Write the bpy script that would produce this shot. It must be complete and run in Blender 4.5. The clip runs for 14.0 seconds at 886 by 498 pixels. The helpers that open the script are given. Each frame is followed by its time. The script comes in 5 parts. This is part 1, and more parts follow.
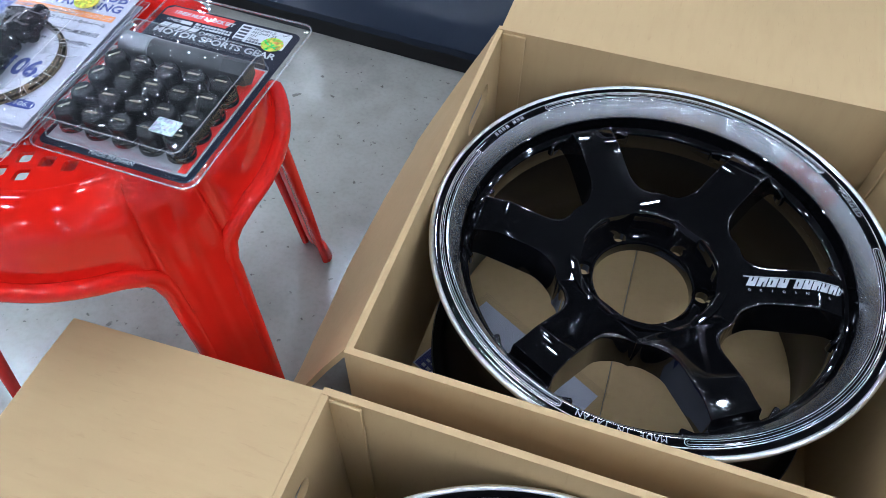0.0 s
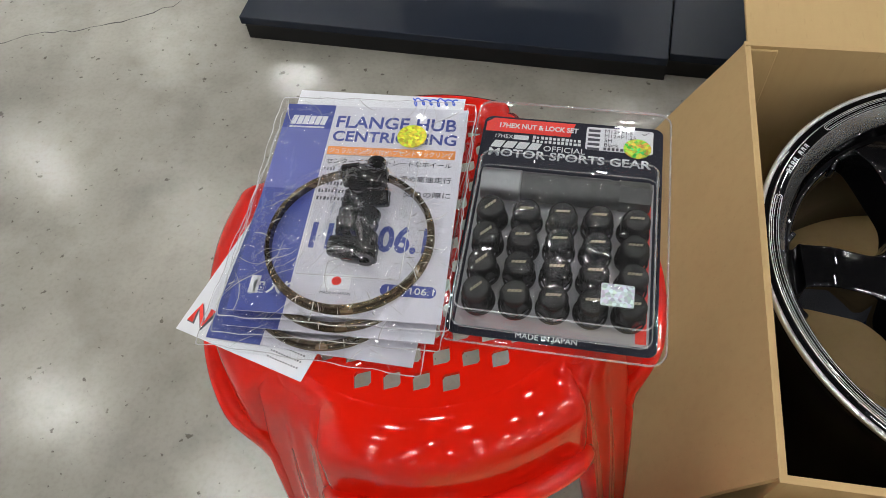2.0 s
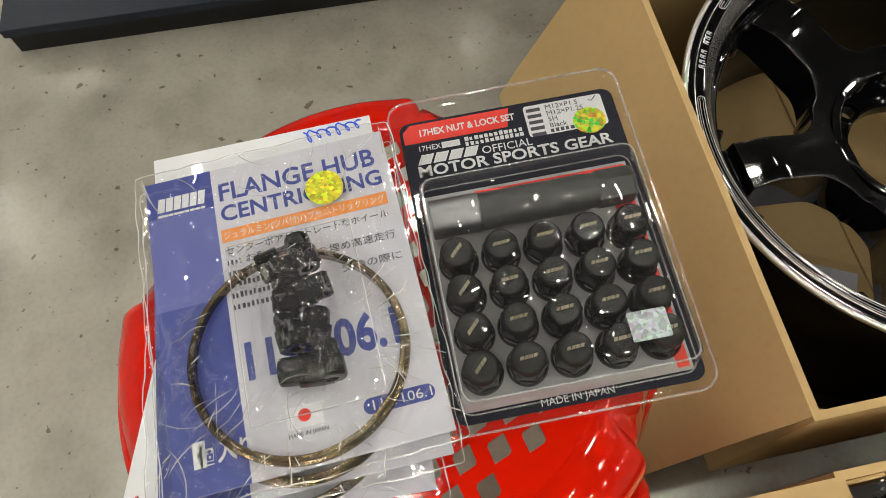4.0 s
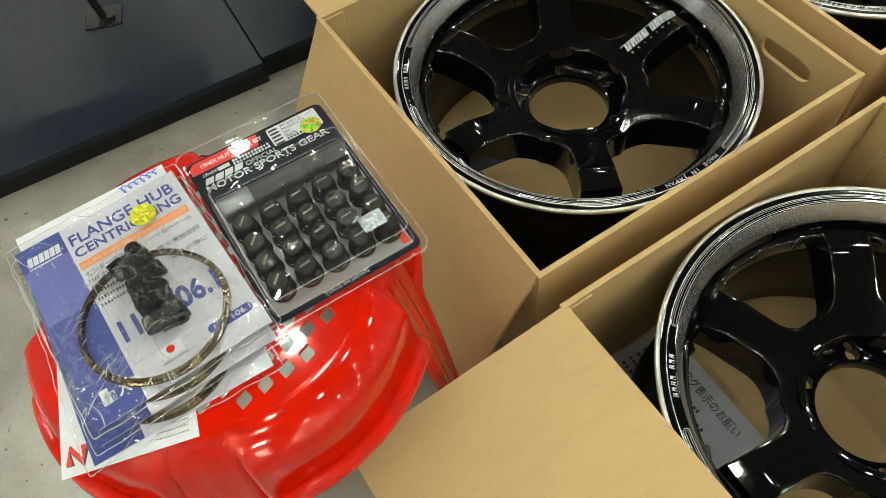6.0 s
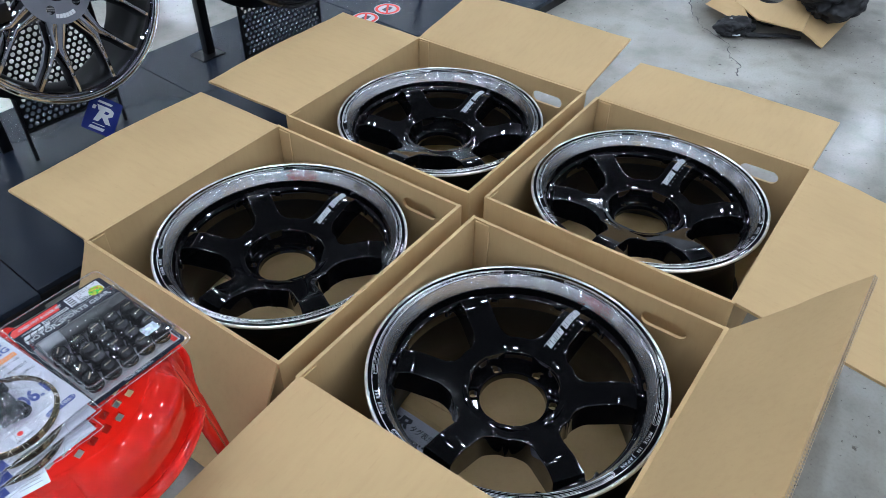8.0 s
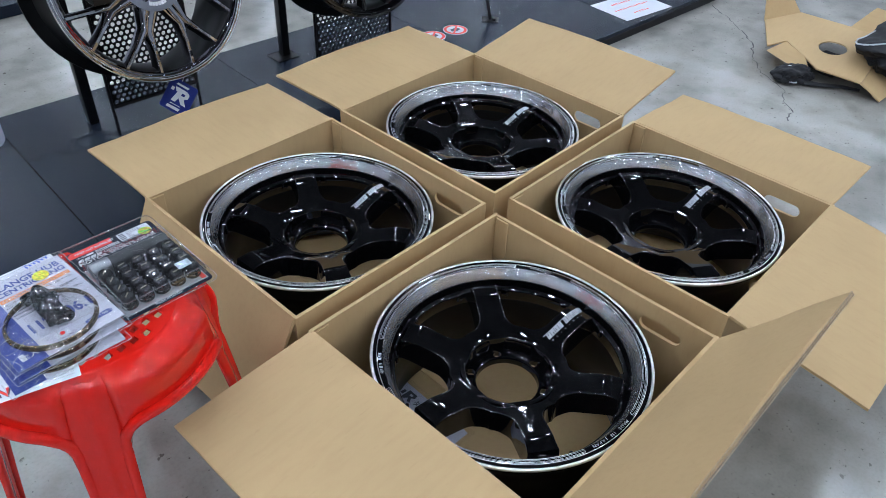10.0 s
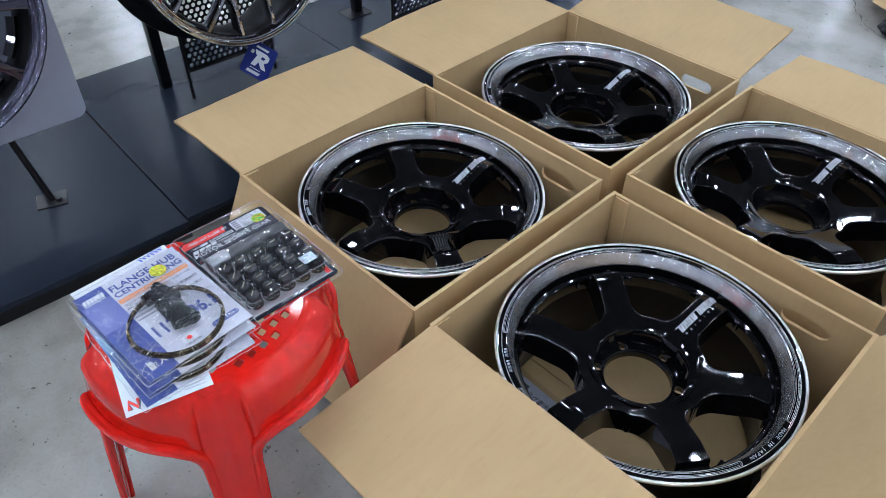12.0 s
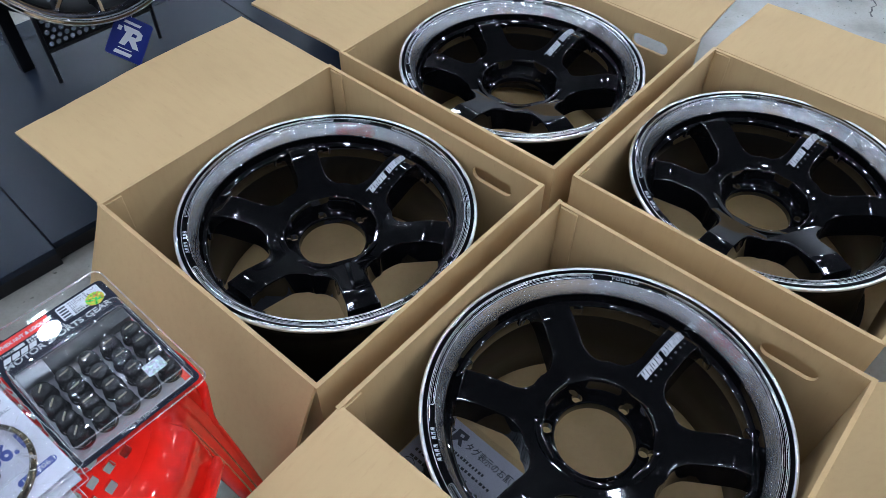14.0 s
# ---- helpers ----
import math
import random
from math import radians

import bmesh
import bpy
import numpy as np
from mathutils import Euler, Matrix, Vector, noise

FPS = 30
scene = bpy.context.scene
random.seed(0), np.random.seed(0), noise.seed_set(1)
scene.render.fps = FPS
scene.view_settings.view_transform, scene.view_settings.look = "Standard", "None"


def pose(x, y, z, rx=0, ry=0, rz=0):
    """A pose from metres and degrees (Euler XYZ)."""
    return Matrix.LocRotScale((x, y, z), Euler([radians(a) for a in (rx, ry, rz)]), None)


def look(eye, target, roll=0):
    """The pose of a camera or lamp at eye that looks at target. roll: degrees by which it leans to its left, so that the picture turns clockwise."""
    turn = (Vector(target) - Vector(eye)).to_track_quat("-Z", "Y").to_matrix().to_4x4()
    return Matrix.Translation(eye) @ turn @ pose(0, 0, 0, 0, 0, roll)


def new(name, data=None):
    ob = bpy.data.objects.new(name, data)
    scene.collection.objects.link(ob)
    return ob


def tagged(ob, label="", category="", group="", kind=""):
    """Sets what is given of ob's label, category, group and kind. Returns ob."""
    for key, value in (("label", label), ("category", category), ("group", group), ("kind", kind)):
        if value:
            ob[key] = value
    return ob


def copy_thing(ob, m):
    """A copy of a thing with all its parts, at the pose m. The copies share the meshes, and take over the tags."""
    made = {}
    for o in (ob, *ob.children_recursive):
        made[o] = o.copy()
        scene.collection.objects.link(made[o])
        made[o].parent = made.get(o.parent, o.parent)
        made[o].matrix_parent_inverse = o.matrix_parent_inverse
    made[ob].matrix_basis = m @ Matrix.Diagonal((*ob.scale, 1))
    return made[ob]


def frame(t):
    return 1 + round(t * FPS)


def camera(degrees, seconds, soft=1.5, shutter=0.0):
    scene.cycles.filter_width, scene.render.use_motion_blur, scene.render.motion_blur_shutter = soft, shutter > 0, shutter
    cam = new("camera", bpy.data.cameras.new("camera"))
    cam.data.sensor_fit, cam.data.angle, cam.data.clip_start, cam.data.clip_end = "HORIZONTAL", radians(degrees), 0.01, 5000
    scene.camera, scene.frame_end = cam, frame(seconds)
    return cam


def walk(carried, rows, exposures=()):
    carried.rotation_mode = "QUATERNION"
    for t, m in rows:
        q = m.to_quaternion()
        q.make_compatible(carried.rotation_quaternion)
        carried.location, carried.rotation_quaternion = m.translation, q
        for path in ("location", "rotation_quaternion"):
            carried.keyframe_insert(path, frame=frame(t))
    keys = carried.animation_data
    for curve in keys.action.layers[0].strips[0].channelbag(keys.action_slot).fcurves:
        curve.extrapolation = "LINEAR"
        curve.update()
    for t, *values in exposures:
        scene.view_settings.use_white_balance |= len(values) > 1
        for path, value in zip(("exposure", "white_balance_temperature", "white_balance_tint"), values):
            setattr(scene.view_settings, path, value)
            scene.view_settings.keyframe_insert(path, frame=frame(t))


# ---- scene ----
cam = camera(61.8, 14.0, soft=0.6)
PATH = [
    (0, (0.19, -0.295, 0.895), (-0.18, 0.858, -0.697), 1.1),
    (0.5, (0.039, -0.348, 0.918), (-0.349, 0.775, -0.691), -1.3),
    (1, (-0.089, -0.365, 0.943), (-0.461, 0.754, -0.673), -3.2),
    (1.5, (-0.156, -0.29, 0.925), (-0.502, 0.809, -0.71), -5.6),
    (2, (-0.203, -0.203, 0.919), (-0.491, 0.849, -0.758), -7.3),
    (2.5, (-0.241, -0.123, 0.883), (-0.411, 0.854, -0.854), -6.7),
    (2.7, (-0.25, -0.099, 0.877), (-0.373, 0.833, -0.888), -6.9),
    (4.8, (-0.277, -0.054, 0.872), (-0.124, 0.742, -0.957), -7.9),
    (5, (-0.271, -0.066, 0.881), (-0.100, 0.735, -0.944), -8.6),
    (5.5, (-0.266, -0.150, 0.918), (0.018, 0.713, -0.863), -8.0),
    (6, (-0.278, -0.297, 1.008), (0.223, 0.627, -0.694), -5.8),
    (6.5, (-0.332, -0.408, 1.071), (0.479, 0.474, -0.531), -0.9),
    (7, (-0.4, -0.507, 1.152), (0.623, 0.326, -0.351), 0.4),
    (7.5, (-0.463, -0.585, 1.2), (0.72, 0.234, -0.189), 0.7),
    (7.7, (-0.473, -0.617, 1.218), (0.75, 0.212, -0.13), 1.1),
    (9.8, (-0.527, -0.827, 1.228), (0.654, 0.197, -0.019), 2.7),
    (10, (-0.534, -0.826, 1.227), (0.627, 0.215, -0.025), 2.6),
    (10.5, (-0.554, -0.799, 1.223), (0.553, 0.28, -0.046), 2.6),
    (11, (-0.563, -0.757, 1.218), (0.5, 0.339, -0.075), 2.3),
    (11.5, (-0.564, -0.695, 1.213), (0.476, 0.386, -0.109), 1.6),
    (12, (-0.56, -0.626, 1.204), (0.479, 0.414, -0.152), 0.8),
    (12.5, (-0.544, -0.559, 1.193), (0.506, 0.419, -0.2), 0.3),
    (13, (-0.498, -0.527, 1.178), (0.553, 0.394, -0.252), 0.4),
    (13.5, (-0.391, -0.483, 1.171), (0.644, 0.396, -0.297), 0.8),
    (14, (-0.283, -0.455, 1.156), (0.726, 0.394, -0.347), 0.9),
]
walk(cam, [(t, look(eye, target, roll)) for t, eye, target, roll in PATH],
     [(0.0, 0.2, 5200, 15), (0.5, 0.05, 5750, 13), (1.0, -0.1, 6200, 12), (1.5, -0.15, 6450, 15), (2.5, -0.2, 6850, 13), (5.0, -0.05, 7700, 8), (6.0, 0.05, 7300, 2), (6.6, 0.05, 7000, 3),
      (7.0, 0.0, 5900, 8), (7.5, 0.0, 5450, 12), (10.0, -0.05, 5350, 15), (11.0, -0.05, 5350, 16), (12.5, -0.05, 5350, 16), (14.0, 0.0, 5300, 15)])


# ---------------------------------------------------------------- light
world = bpy.data.worlds.new("showroom_air")
scene.world = world
world.use_nodes = True
world.node_tree.nodes["Background"].inputs["Color"].default_value = (0.75, 0.85, 1.0, 1)
world.node_tree.nodes["Background"].inputs["Strength"].default_value = 0.03
LAMP_POWER = 206.0


# ---------------------------------------------------------------- materials
def material(name, base, rough=0.5, metal=0.0, vary=0.0, scale=20.0, fine=0.0, fine_scale=300.0, rough_vary=0.0,
             coat=0.0, coords="Object", stretch=(1, 1, 1), island=0.0, spec=0.5):
    m = bpy.data.materials.new(name)
    m.use_nodes = True
    nt = m.node_tree
    b = nt.nodes["Principled BSDF"]
    b.inputs["Base Color"].default_value = (*base, 1)
    b.inputs["Roughness"].default_value = rough
    b.inputs["Metallic"].default_value = metal
    b.inputs["Coat Weight"].default_value = coat
    b.inputs["Coat Roughness"].default_value = 0.03
    b.inputs["Specular IOR Level"].default_value = spec
    tc = nt.nodes.new("ShaderNodeTexCoord")
    mp = nt.nodes.new("ShaderNodeMapping")
    mp.inputs["Scale"].default_value = stretch
    nt.links.new(tc.outputs[coords], mp.inputs["Vector"])
    if vary:
        n = nt.nodes.new("ShaderNodeTexNoise")
        n.inputs["Scale"].default_value = scale
        n.inputs["Detail"].default_value = 6
        nt.links.new(mp.outputs[0], n.inputs["Vector"])
        hsv = nt.nodes.new("ShaderNodeHueSaturation")
        hsv.inputs["Color"].default_value = (*base, 1)
        mr = nt.nodes.new("ShaderNodeMapRange")
        mr.inputs["From Min"].default_value, mr.inputs["From Max"].default_value = 0.25, 0.75
        mr.inputs["To Min"].default_value, mr.inputs["To Max"].default_value = 1 - vary, 1 + vary
        nt.links.new(n.outputs["Fac"], mr.inputs["Value"])
        last = mr.outputs[0]
        if island:
            oi = nt.nodes.new("ShaderNodeObjectInfo")
            mi = nt.nodes.new("ShaderNodeMapRange")
            mi.inputs["To Min"].default_value, mi.inputs["To Max"].default_value = 1 - island, 1 + island
            nt.links.new(oi.outputs["Random"], mi.inputs["Value"])
            mu = nt.nodes.new("ShaderNodeMath")
            mu.operation = "MULTIPLY"
            nt.links.new(last, mu.inputs[0])
            nt.links.new(mi.outputs[0], mu.inputs[1])
            last = mu.outputs[0]
        nt.links.new(last, hsv.inputs["Value"])
        nt.links.new(hsv.outputs[0], b.inputs["Base Color"])
        if rough_vary:
            rr = nt.nodes.new("ShaderNodeMapRange")
            rr.inputs["From Min"].default_value, rr.inputs["From Max"].default_value = 0.3, 0.7
            rr.inputs["To Min"].default_value, rr.inputs["To Max"].default_value = max(0.0, rough - rough_vary), rough + rough_vary
            nt.links.new(n.outputs["Fac"], rr.inputs["Value"])
            nt.links.new(rr.outputs[0], b.inputs["Roughness"])
    if fine:
        n2 = nt.nodes.new("ShaderNodeTexNoise")
        n2.inputs["Scale"].default_value = fine_scale
        n2.inputs["Detail"].default_value = 4
        nt.links.new(mp.outputs[0], n2.inputs["Vector"])
        bp = nt.nodes.new("ShaderNodeBump")
        bp.inputs["Strength"].default_value = fine
        bp.inputs["Distance"].default_value = 0.002
        nt.links.new(n2.outputs["Fac"], bp.inputs["Height"])
        nt.links.new(bp.outputs[0], b.inputs["Normal"])
    return m


def clear(name, gloss=0.9, tint=(1, 1, 1), rough=0.03, wrinkle=0.0, scale=60.0, ior=1.5, haze=0.0, sides=1.15):
    """A thin clear plastic: see-through, with a mirror gloss that grows at the edge; haze paints white glare into it.
    """
    m = bpy.data.materials.new(name)
    m.use_nodes = True
    nt = m.node_tree
    nt.nodes.remove(nt.nodes["Principled BSDF"])
    out = nt.nodes["Material Output"]
    tr = nt.nodes.new("ShaderNodeBsdfTransparent")
    tr.inputs["Color"].default_value = (*tint, 1)
    gl = nt.nodes.new("ShaderNodeBsdfGlossy")
    gl.inputs["Roughness"].default_value = rough
    gl.inputs["Color"].default_value = (gloss, gloss, gloss, 1)
    fr = nt.nodes.new("ShaderNodeLayerWeight")
    fr.inputs["Blend"].default_value = 0.5
    pw = nt.nodes.new("ShaderNodeMath")
    pw.operation = "POWER"
    pw.inputs[1].default_value = 5.0
    nt.links.new(fr.outputs["Facing"], pw.inputs[0])
    low = ((ior - 1) / (ior + 1)) ** 2 * sides
    sc = nt.nodes.new("ShaderNodeMapRange")
    sc.inputs["To Min"].default_value, sc.inputs["To Max"].default_value = low, 1.0
    nt.links.new(pw.outputs[0], sc.inputs["Value"])
    mx = nt.nodes.new("ShaderNodeMixShader")
    nt.links.new(sc.outputs[0], mx.inputs[0])
    nt.links.new(tr.outputs[0], mx.inputs[1])
    nt.links.new(gl.outputs[0], mx.inputs[2])
    last = mx.outputs[0]
    if haze:
        df = nt.nodes.new("ShaderNodeBsdfDiffuse")
        df.inputs["Color"].default_value = (0.85, 0.86, 0.88, 1)
        hz = nt.nodes.new("ShaderNodeMixShader")
        hz.inputs[0].default_value = haze
        nt.links.new(last, hz.inputs[1])
        nt.links.new(df.outputs[0], hz.inputs[2])
        last = hz.outputs[0]
    nt.links.new(last, out.inputs["Surface"])
    if wrinkle:
        tc = nt.nodes.new("ShaderNodeTexCoord")
        n = nt.nodes.new("ShaderNodeTexNoise")
        n.inputs["Scale"].default_value = scale
        n.inputs["Detail"].default_value = 3
        n.inputs["Distortion"].default_value = 1.5
        nt.links.new(tc.outputs["Object"], n.inputs["Vector"])
        bp = nt.nodes.new("ShaderNodeBump")
        bp.inputs["Strength"].default_value = wrinkle
        bp.inputs["Distance"].default_value = 0.004
        nt.links.new(n.outputs["Fac"], bp.inputs["Height"])
        nt.links.new(bp.outputs[0], gl.inputs["Normal"])
        nt.links.new(bp.outputs[0], fr.inputs["Normal"])
    return m


def concrete():
    """Worn polished concrete: broad clouds, fine grain, dark specks and scuffs."""
    m = material("concrete", (0.350, 0.335, 0.298), 0.19, vary=0.26, scale=1.9, rough_vary=0.07, spec=0.6)
    nt = m.node_tree
    b = nt.nodes["Principled BSDF"]
    src = b.inputs["Base Color"].links[0].from_socket
    tc = nt.nodes.new("ShaderNodeTexCoord")

    def spots(scale, low, high, dark):
        nonlocal src
        n = nt.nodes.new("ShaderNodeTexNoise")
        n.inputs["Scale"].default_value, n.inputs["Detail"].default_value = scale, 5
        nt.links.new(tc.outputs["Object"], n.inputs["Vector"])
        r = nt.nodes.new("ShaderNodeMapRange")
        r.inputs["From Min"].default_value, r.inputs["From Max"].default_value = low, high
        r.inputs["To Min"].default_value, r.inputs["To Max"].default_value = 0, dark
        nt.links.new(n.outputs["Fac"], r.inputs["Value"])
        x = nt.nodes.new("ShaderNodeMixRGB")
        x.blend_type = "MULTIPLY"
        x.inputs["Color2"].default_value = (0.25, 0.23, 0.2, 1)
        nt.links.new(r.outputs[0], x.inputs["Fac"])
        nt.links.new(src, x.inputs["Color1"])
        src = x.outputs[0]
        return n
    spots(3.6, 0.44, 0.72, 0.40)
    spots(10.0, 0.47, 0.72, 0.30)
    spots(33.0, 0.69, 0.72, 0.75)
    spots(80.0, 0.67, 0.71, 0.75)
    g = spots(140.0, 0.45, 0.9, 0.20)
    nt.links.new(src, b.inputs["Base Color"])
    bp = nt.nodes.new("ShaderNodeBump")
    bp.inputs["Strength"].default_value, bp.inputs["Distance"].default_value = 0.07, 0.002
    nt.links.new(g.outputs["Fac"], bp.inputs["Height"])
    nt.links.new(bp.outputs[0], b.inputs["Normal"])
    return m


def lathe_cut(name, base, rough, along):
    """Turned alloy: the fine rings smear what it mirrors across them."""
    m = bpy.data.materials.new(name)
    m.use_nodes = True
    nt = m.node_tree
    nt.nodes.remove(nt.nodes["Principled BSDF"])
    gl = nt.nodes.new("ShaderNodeBsdfAnisotropic")
    gl.inputs["Roughness"].default_value = rough
    gl.inputs["Anisotropy"].default_value = along
    gl.inputs["Rotation"].default_value = 0.0
    tg = nt.nodes.new("ShaderNodeTangent")
    tg.direction_type, tg.axis = "RADIAL", "Z"
    nt.links.new(tg.outputs[0], gl.inputs["Tangent"])
    tc = nt.nodes.new("ShaderNodeTexCoord")
    n = nt.nodes.new("ShaderNodeTexNoise")
    n.inputs["Scale"].default_value, n.inputs["Detail"].default_value = 45.0, 4
    nt.links.new(tc.outputs["Object"], n.inputs["Vector"])
    mix = nt.nodes.new("ShaderNodeMixRGB")
    mix.inputs["Color1"].default_value = (*(c * 0.90 for c in base), 1)
    mix.inputs["Color2"].default_value = (*(c * 1.10 for c in base), 1)
    nt.links.new(n.outputs["Fac"], mix.inputs["Fac"])
    nt.links.new(mix.outputs[0], gl.inputs["Color"])
    nt.links.new(gl.outputs[0], nt.nodes["Material Output"].inputs["Surface"])
    return m


M_floor = concrete()


def cardboard(name, stretch):
    """Kraft board: soft clouds, paper grain, and short faint dashes along the flutes."""
    m = material(name, (0.53, 0.370, 0.178), 0.66, vary=0.04, scale=7.0, fine=0.05, fine_scale=220.0, island=0.02, spec=0.3)
    nt = m.node_tree
    b = nt.nodes["Principled BSDF"]
    src = b.inputs["Base Color"].links[0].from_socket
    tc = nt.nodes.new("ShaderNodeTexCoord")
    for scale, low, high, dark in ((1.0, 0.64, 0.74, 0.12), (0.35, 0.45, 0.75, 0.08)):
        mp = nt.nodes.new("ShaderNodeMapping")
        mp.inputs["Scale"].default_value = [c * scale for c in stretch]
        nt.links.new(tc.outputs["Object"], mp.inputs["Vector"])
        n = nt.nodes.new("ShaderNodeTexNoise")
        n.inputs["Scale"].default_value, n.inputs["Detail"].default_value = 1.0, 2
        nt.links.new(mp.outputs[0], n.inputs["Vector"])
        r = nt.nodes.new("ShaderNodeMapRange")
        r.inputs["From Min"].default_value, r.inputs["From Max"].default_value = low, high
        r.inputs["To Min"].default_value, r.inputs["To Max"].default_value = 0, dark
        nt.links.new(n.outputs["Fac"], r.inputs["Value"])
        x = nt.nodes.new("ShaderNodeMixRGB")
        x.blend_type = "MULTIPLY"
        x.inputs["Color2"].default_value = (0.55, 0.45, 0.35, 1)
        nt.links.new(r.outputs[0], x.inputs["Fac"])
        nt.links.new(src, x.inputs["Color1"])
        src = x.outputs[0]
    nt.links.new(src, b.inputs["Base Color"])
    return m


M_card = cardboard("cardboard", (260, 260, 45))
M_card_x = cardboard("cardboard_flap", (45, 260, 260))
M_card_y = cardboard("cardboard_flap", (260, 45, 260))
M_flute = material("flute_paper", (0.46, 0.36, 0.24), 0.85, vary=0.15, scale=90.0, spec=0.2)
M_black = material("gloss_black_paint", (0.0025, 0.0025, 0.003), 0.05, coat=1.0, vary=0.3, scale=8.0, spec=0.15)
M_cast = material("rough_cast_black", (0.006, 0.006, 0.007), 0.12, coat=0.6, vary=0.3, scale=60.0, fine=0.55, fine_scale=260.0)
M_black_in = material("black_barrel_paint", (0.0026, 0.0026, 0.0025), 0.34, vary=0.3, scale=10.0, spec=0.30)
M_lip = lathe_cut("machined_lip", (0.48, 0.485, 0.50), 0.225, 0.66)
M_lipedge = material("machined_edge_and_highlight", (0.88, 0.89, 0.91), 0.33, metal=1.0, vary=0.06, scale=30.0)
M_white = material("white_print", (0.62, 0.64, 0.67), 0.4, vary=0.05, scale=60.0)
M_mark = material("pale_grey_mark", (0.36, 0.37, 0.40), 0.4, vary=0.08, scale=60.0)
M_silver = material("silver_line", (0.80, 0.81, 0.85), 0.28, metal=0.8, vary=0.1, scale=60.0)
M_red = material("red_plastic", (0.63, 0.010, 0.003), 0.06, vary=0.06, scale=6.0, fine=0.008, fine_scale=40.0, rough_vary=0.02, spec=0.52)
M_tile = material("dark_platform_board", (0.0135, 0.0185, 0.0300), 0.27, vary=0.06, scale=5.0, fine=0.02, fine_scale=250.0, island=0.12, spec=0.20)
M_tile_side = material("platform_side", (0.004, 0.004, 0.005), 0.45, vary=0.2, scale=12.0, fine=0.05, spec=0.35)
M_metal_black = material("black_powder_coat", (0.004, 0.004, 0.005), 0.36, vary=0.2, scale=25.0, fine=0.06, spec=0.35)
M_chrome = material("dark_chrome", (0.43, 0.43, 0.47), 0.04, metal=1.0, vary=0.1, scale=10.0)
M_gunmetal = material("gunmetal_paint", (0.070, 0.065, 0.100), 0.10, metal=0.75, coat=0.7, vary=0.1, scale=30.0)
M_grey_plate = material("grey_plate", (0.38, 0.40, 0.48), 0.35, vary=0.05, scale=4.0)
M_wall = material("painted_wall", (0.40, 0.408, 0.422), 0.7, vary=0.06, scale=1.5, fine=0.05)
M_ceiling = material("ceiling_paint", (0.05, 0.052, 0.056), 0.8, vary=0.06, scale=1.0)
# The slight haze paints the veil of room reflections over the blister.
M_clear = clear("clear_blister", 0.95, (0.98, 0.985, 0.99), 0.025, 0.022, 26.0, 1.5, 0.010, 2.0)
# Milky white mixed in to paint the bright lines on moulded edges.
M_clear_edge = clear("edge_shine_plastic", 1.0, (0.93, 0.94, 0.95), 0.06, 0.0, 45.0, 1.6, 0.20)
M_film = clear("clear_film", 1.0, (0.985, 0.987, 0.99), 0.035, 0.03, 70.0, 1.5, 0.001, 2.0)
# White diffuse haze paints lamp glints along the folds and rims of the bags.
M_fold_glint = clear("fold_glint", 1.0, (0.95, 0.955, 0.96), 0.12, 0.0, 60.0, 1.6, 0.44)
M_paper = material("white_paper", (0.68, 0.69, 0.74), 0.6, vary=0.03, scale=30.0)
M_paper_grey = material("pale_grey_print", (0.55, 0.55, 0.63), 0.45, vary=0.04, scale=60.0)
M_blue = material("blue_print", (0.038, 0.060, 0.28), 0.4, vary=0.08, scale=25.0)
M_blue_glare = material("glare_on_blue_print", (0.105, 0.125, 0.38), 0.4, vary=0.08, scale=25.0)
M_pen = material("blue_pen", (0.01, 0.08, 0.65), 0.5)
M_orange = material("orange_print", (0.80, 0.28, 0.07), 0.45)
M_redprint = material("red_print", (0.80, 0.030, 0.018), 0.4)
M_ink = material("black_print", (0.009, 0.010, 0.022), 0.45, vary=0.1, scale=40.0, spec=0.12)
M_tray = material("grey_tray", (0.34, 0.34, 0.36), 0.4, vary=0.06, scale=30.0)
M_ink_grey = material("dark_ink", (0.05, 0.05, 0.07), 0.5)
M_steel = material("bright_steel", (0.34, 0.35, 0.37), 0.40, metal=1.0, vary=0.02, scale=90.0)
M_darksteel = material("phosphated_steel", (0.065, 0.068, 0.070), 0.42, metal=0.3, vary=0.2, scale=70.0, fine=0.05)
M_nut = material("black_nut", (0.004, 0.004, 0.0045), 0.27, vary=0.2, scale=60.0)
M_gold = material("gold_print", (0.22, 0.19, 0.13), 0.45)
M_bronze = material("anodised_bronze", (0.16, 0.120, 0.075), 0.20, metal=1.0, vary=0.3, scale=40.0, rough_vary=0.1)
M_rubber = material("black_fitting", (0.002, 0.002, 0.0024), 0.16, vary=0.3, scale=80.0, fine=0.08, fine_scale=120.0)
M_cloth = material("black_cloth", (0.006, 0.006, 0.008), 0.7, vary=0.3, scale=40.0, fine=0.3, fine_scale=90.0)
M_tagblue = material("blue_tag", (0.006, 0.016, 0.16), 0.5, vary=0.05, scale=50.0, spec=0.2)


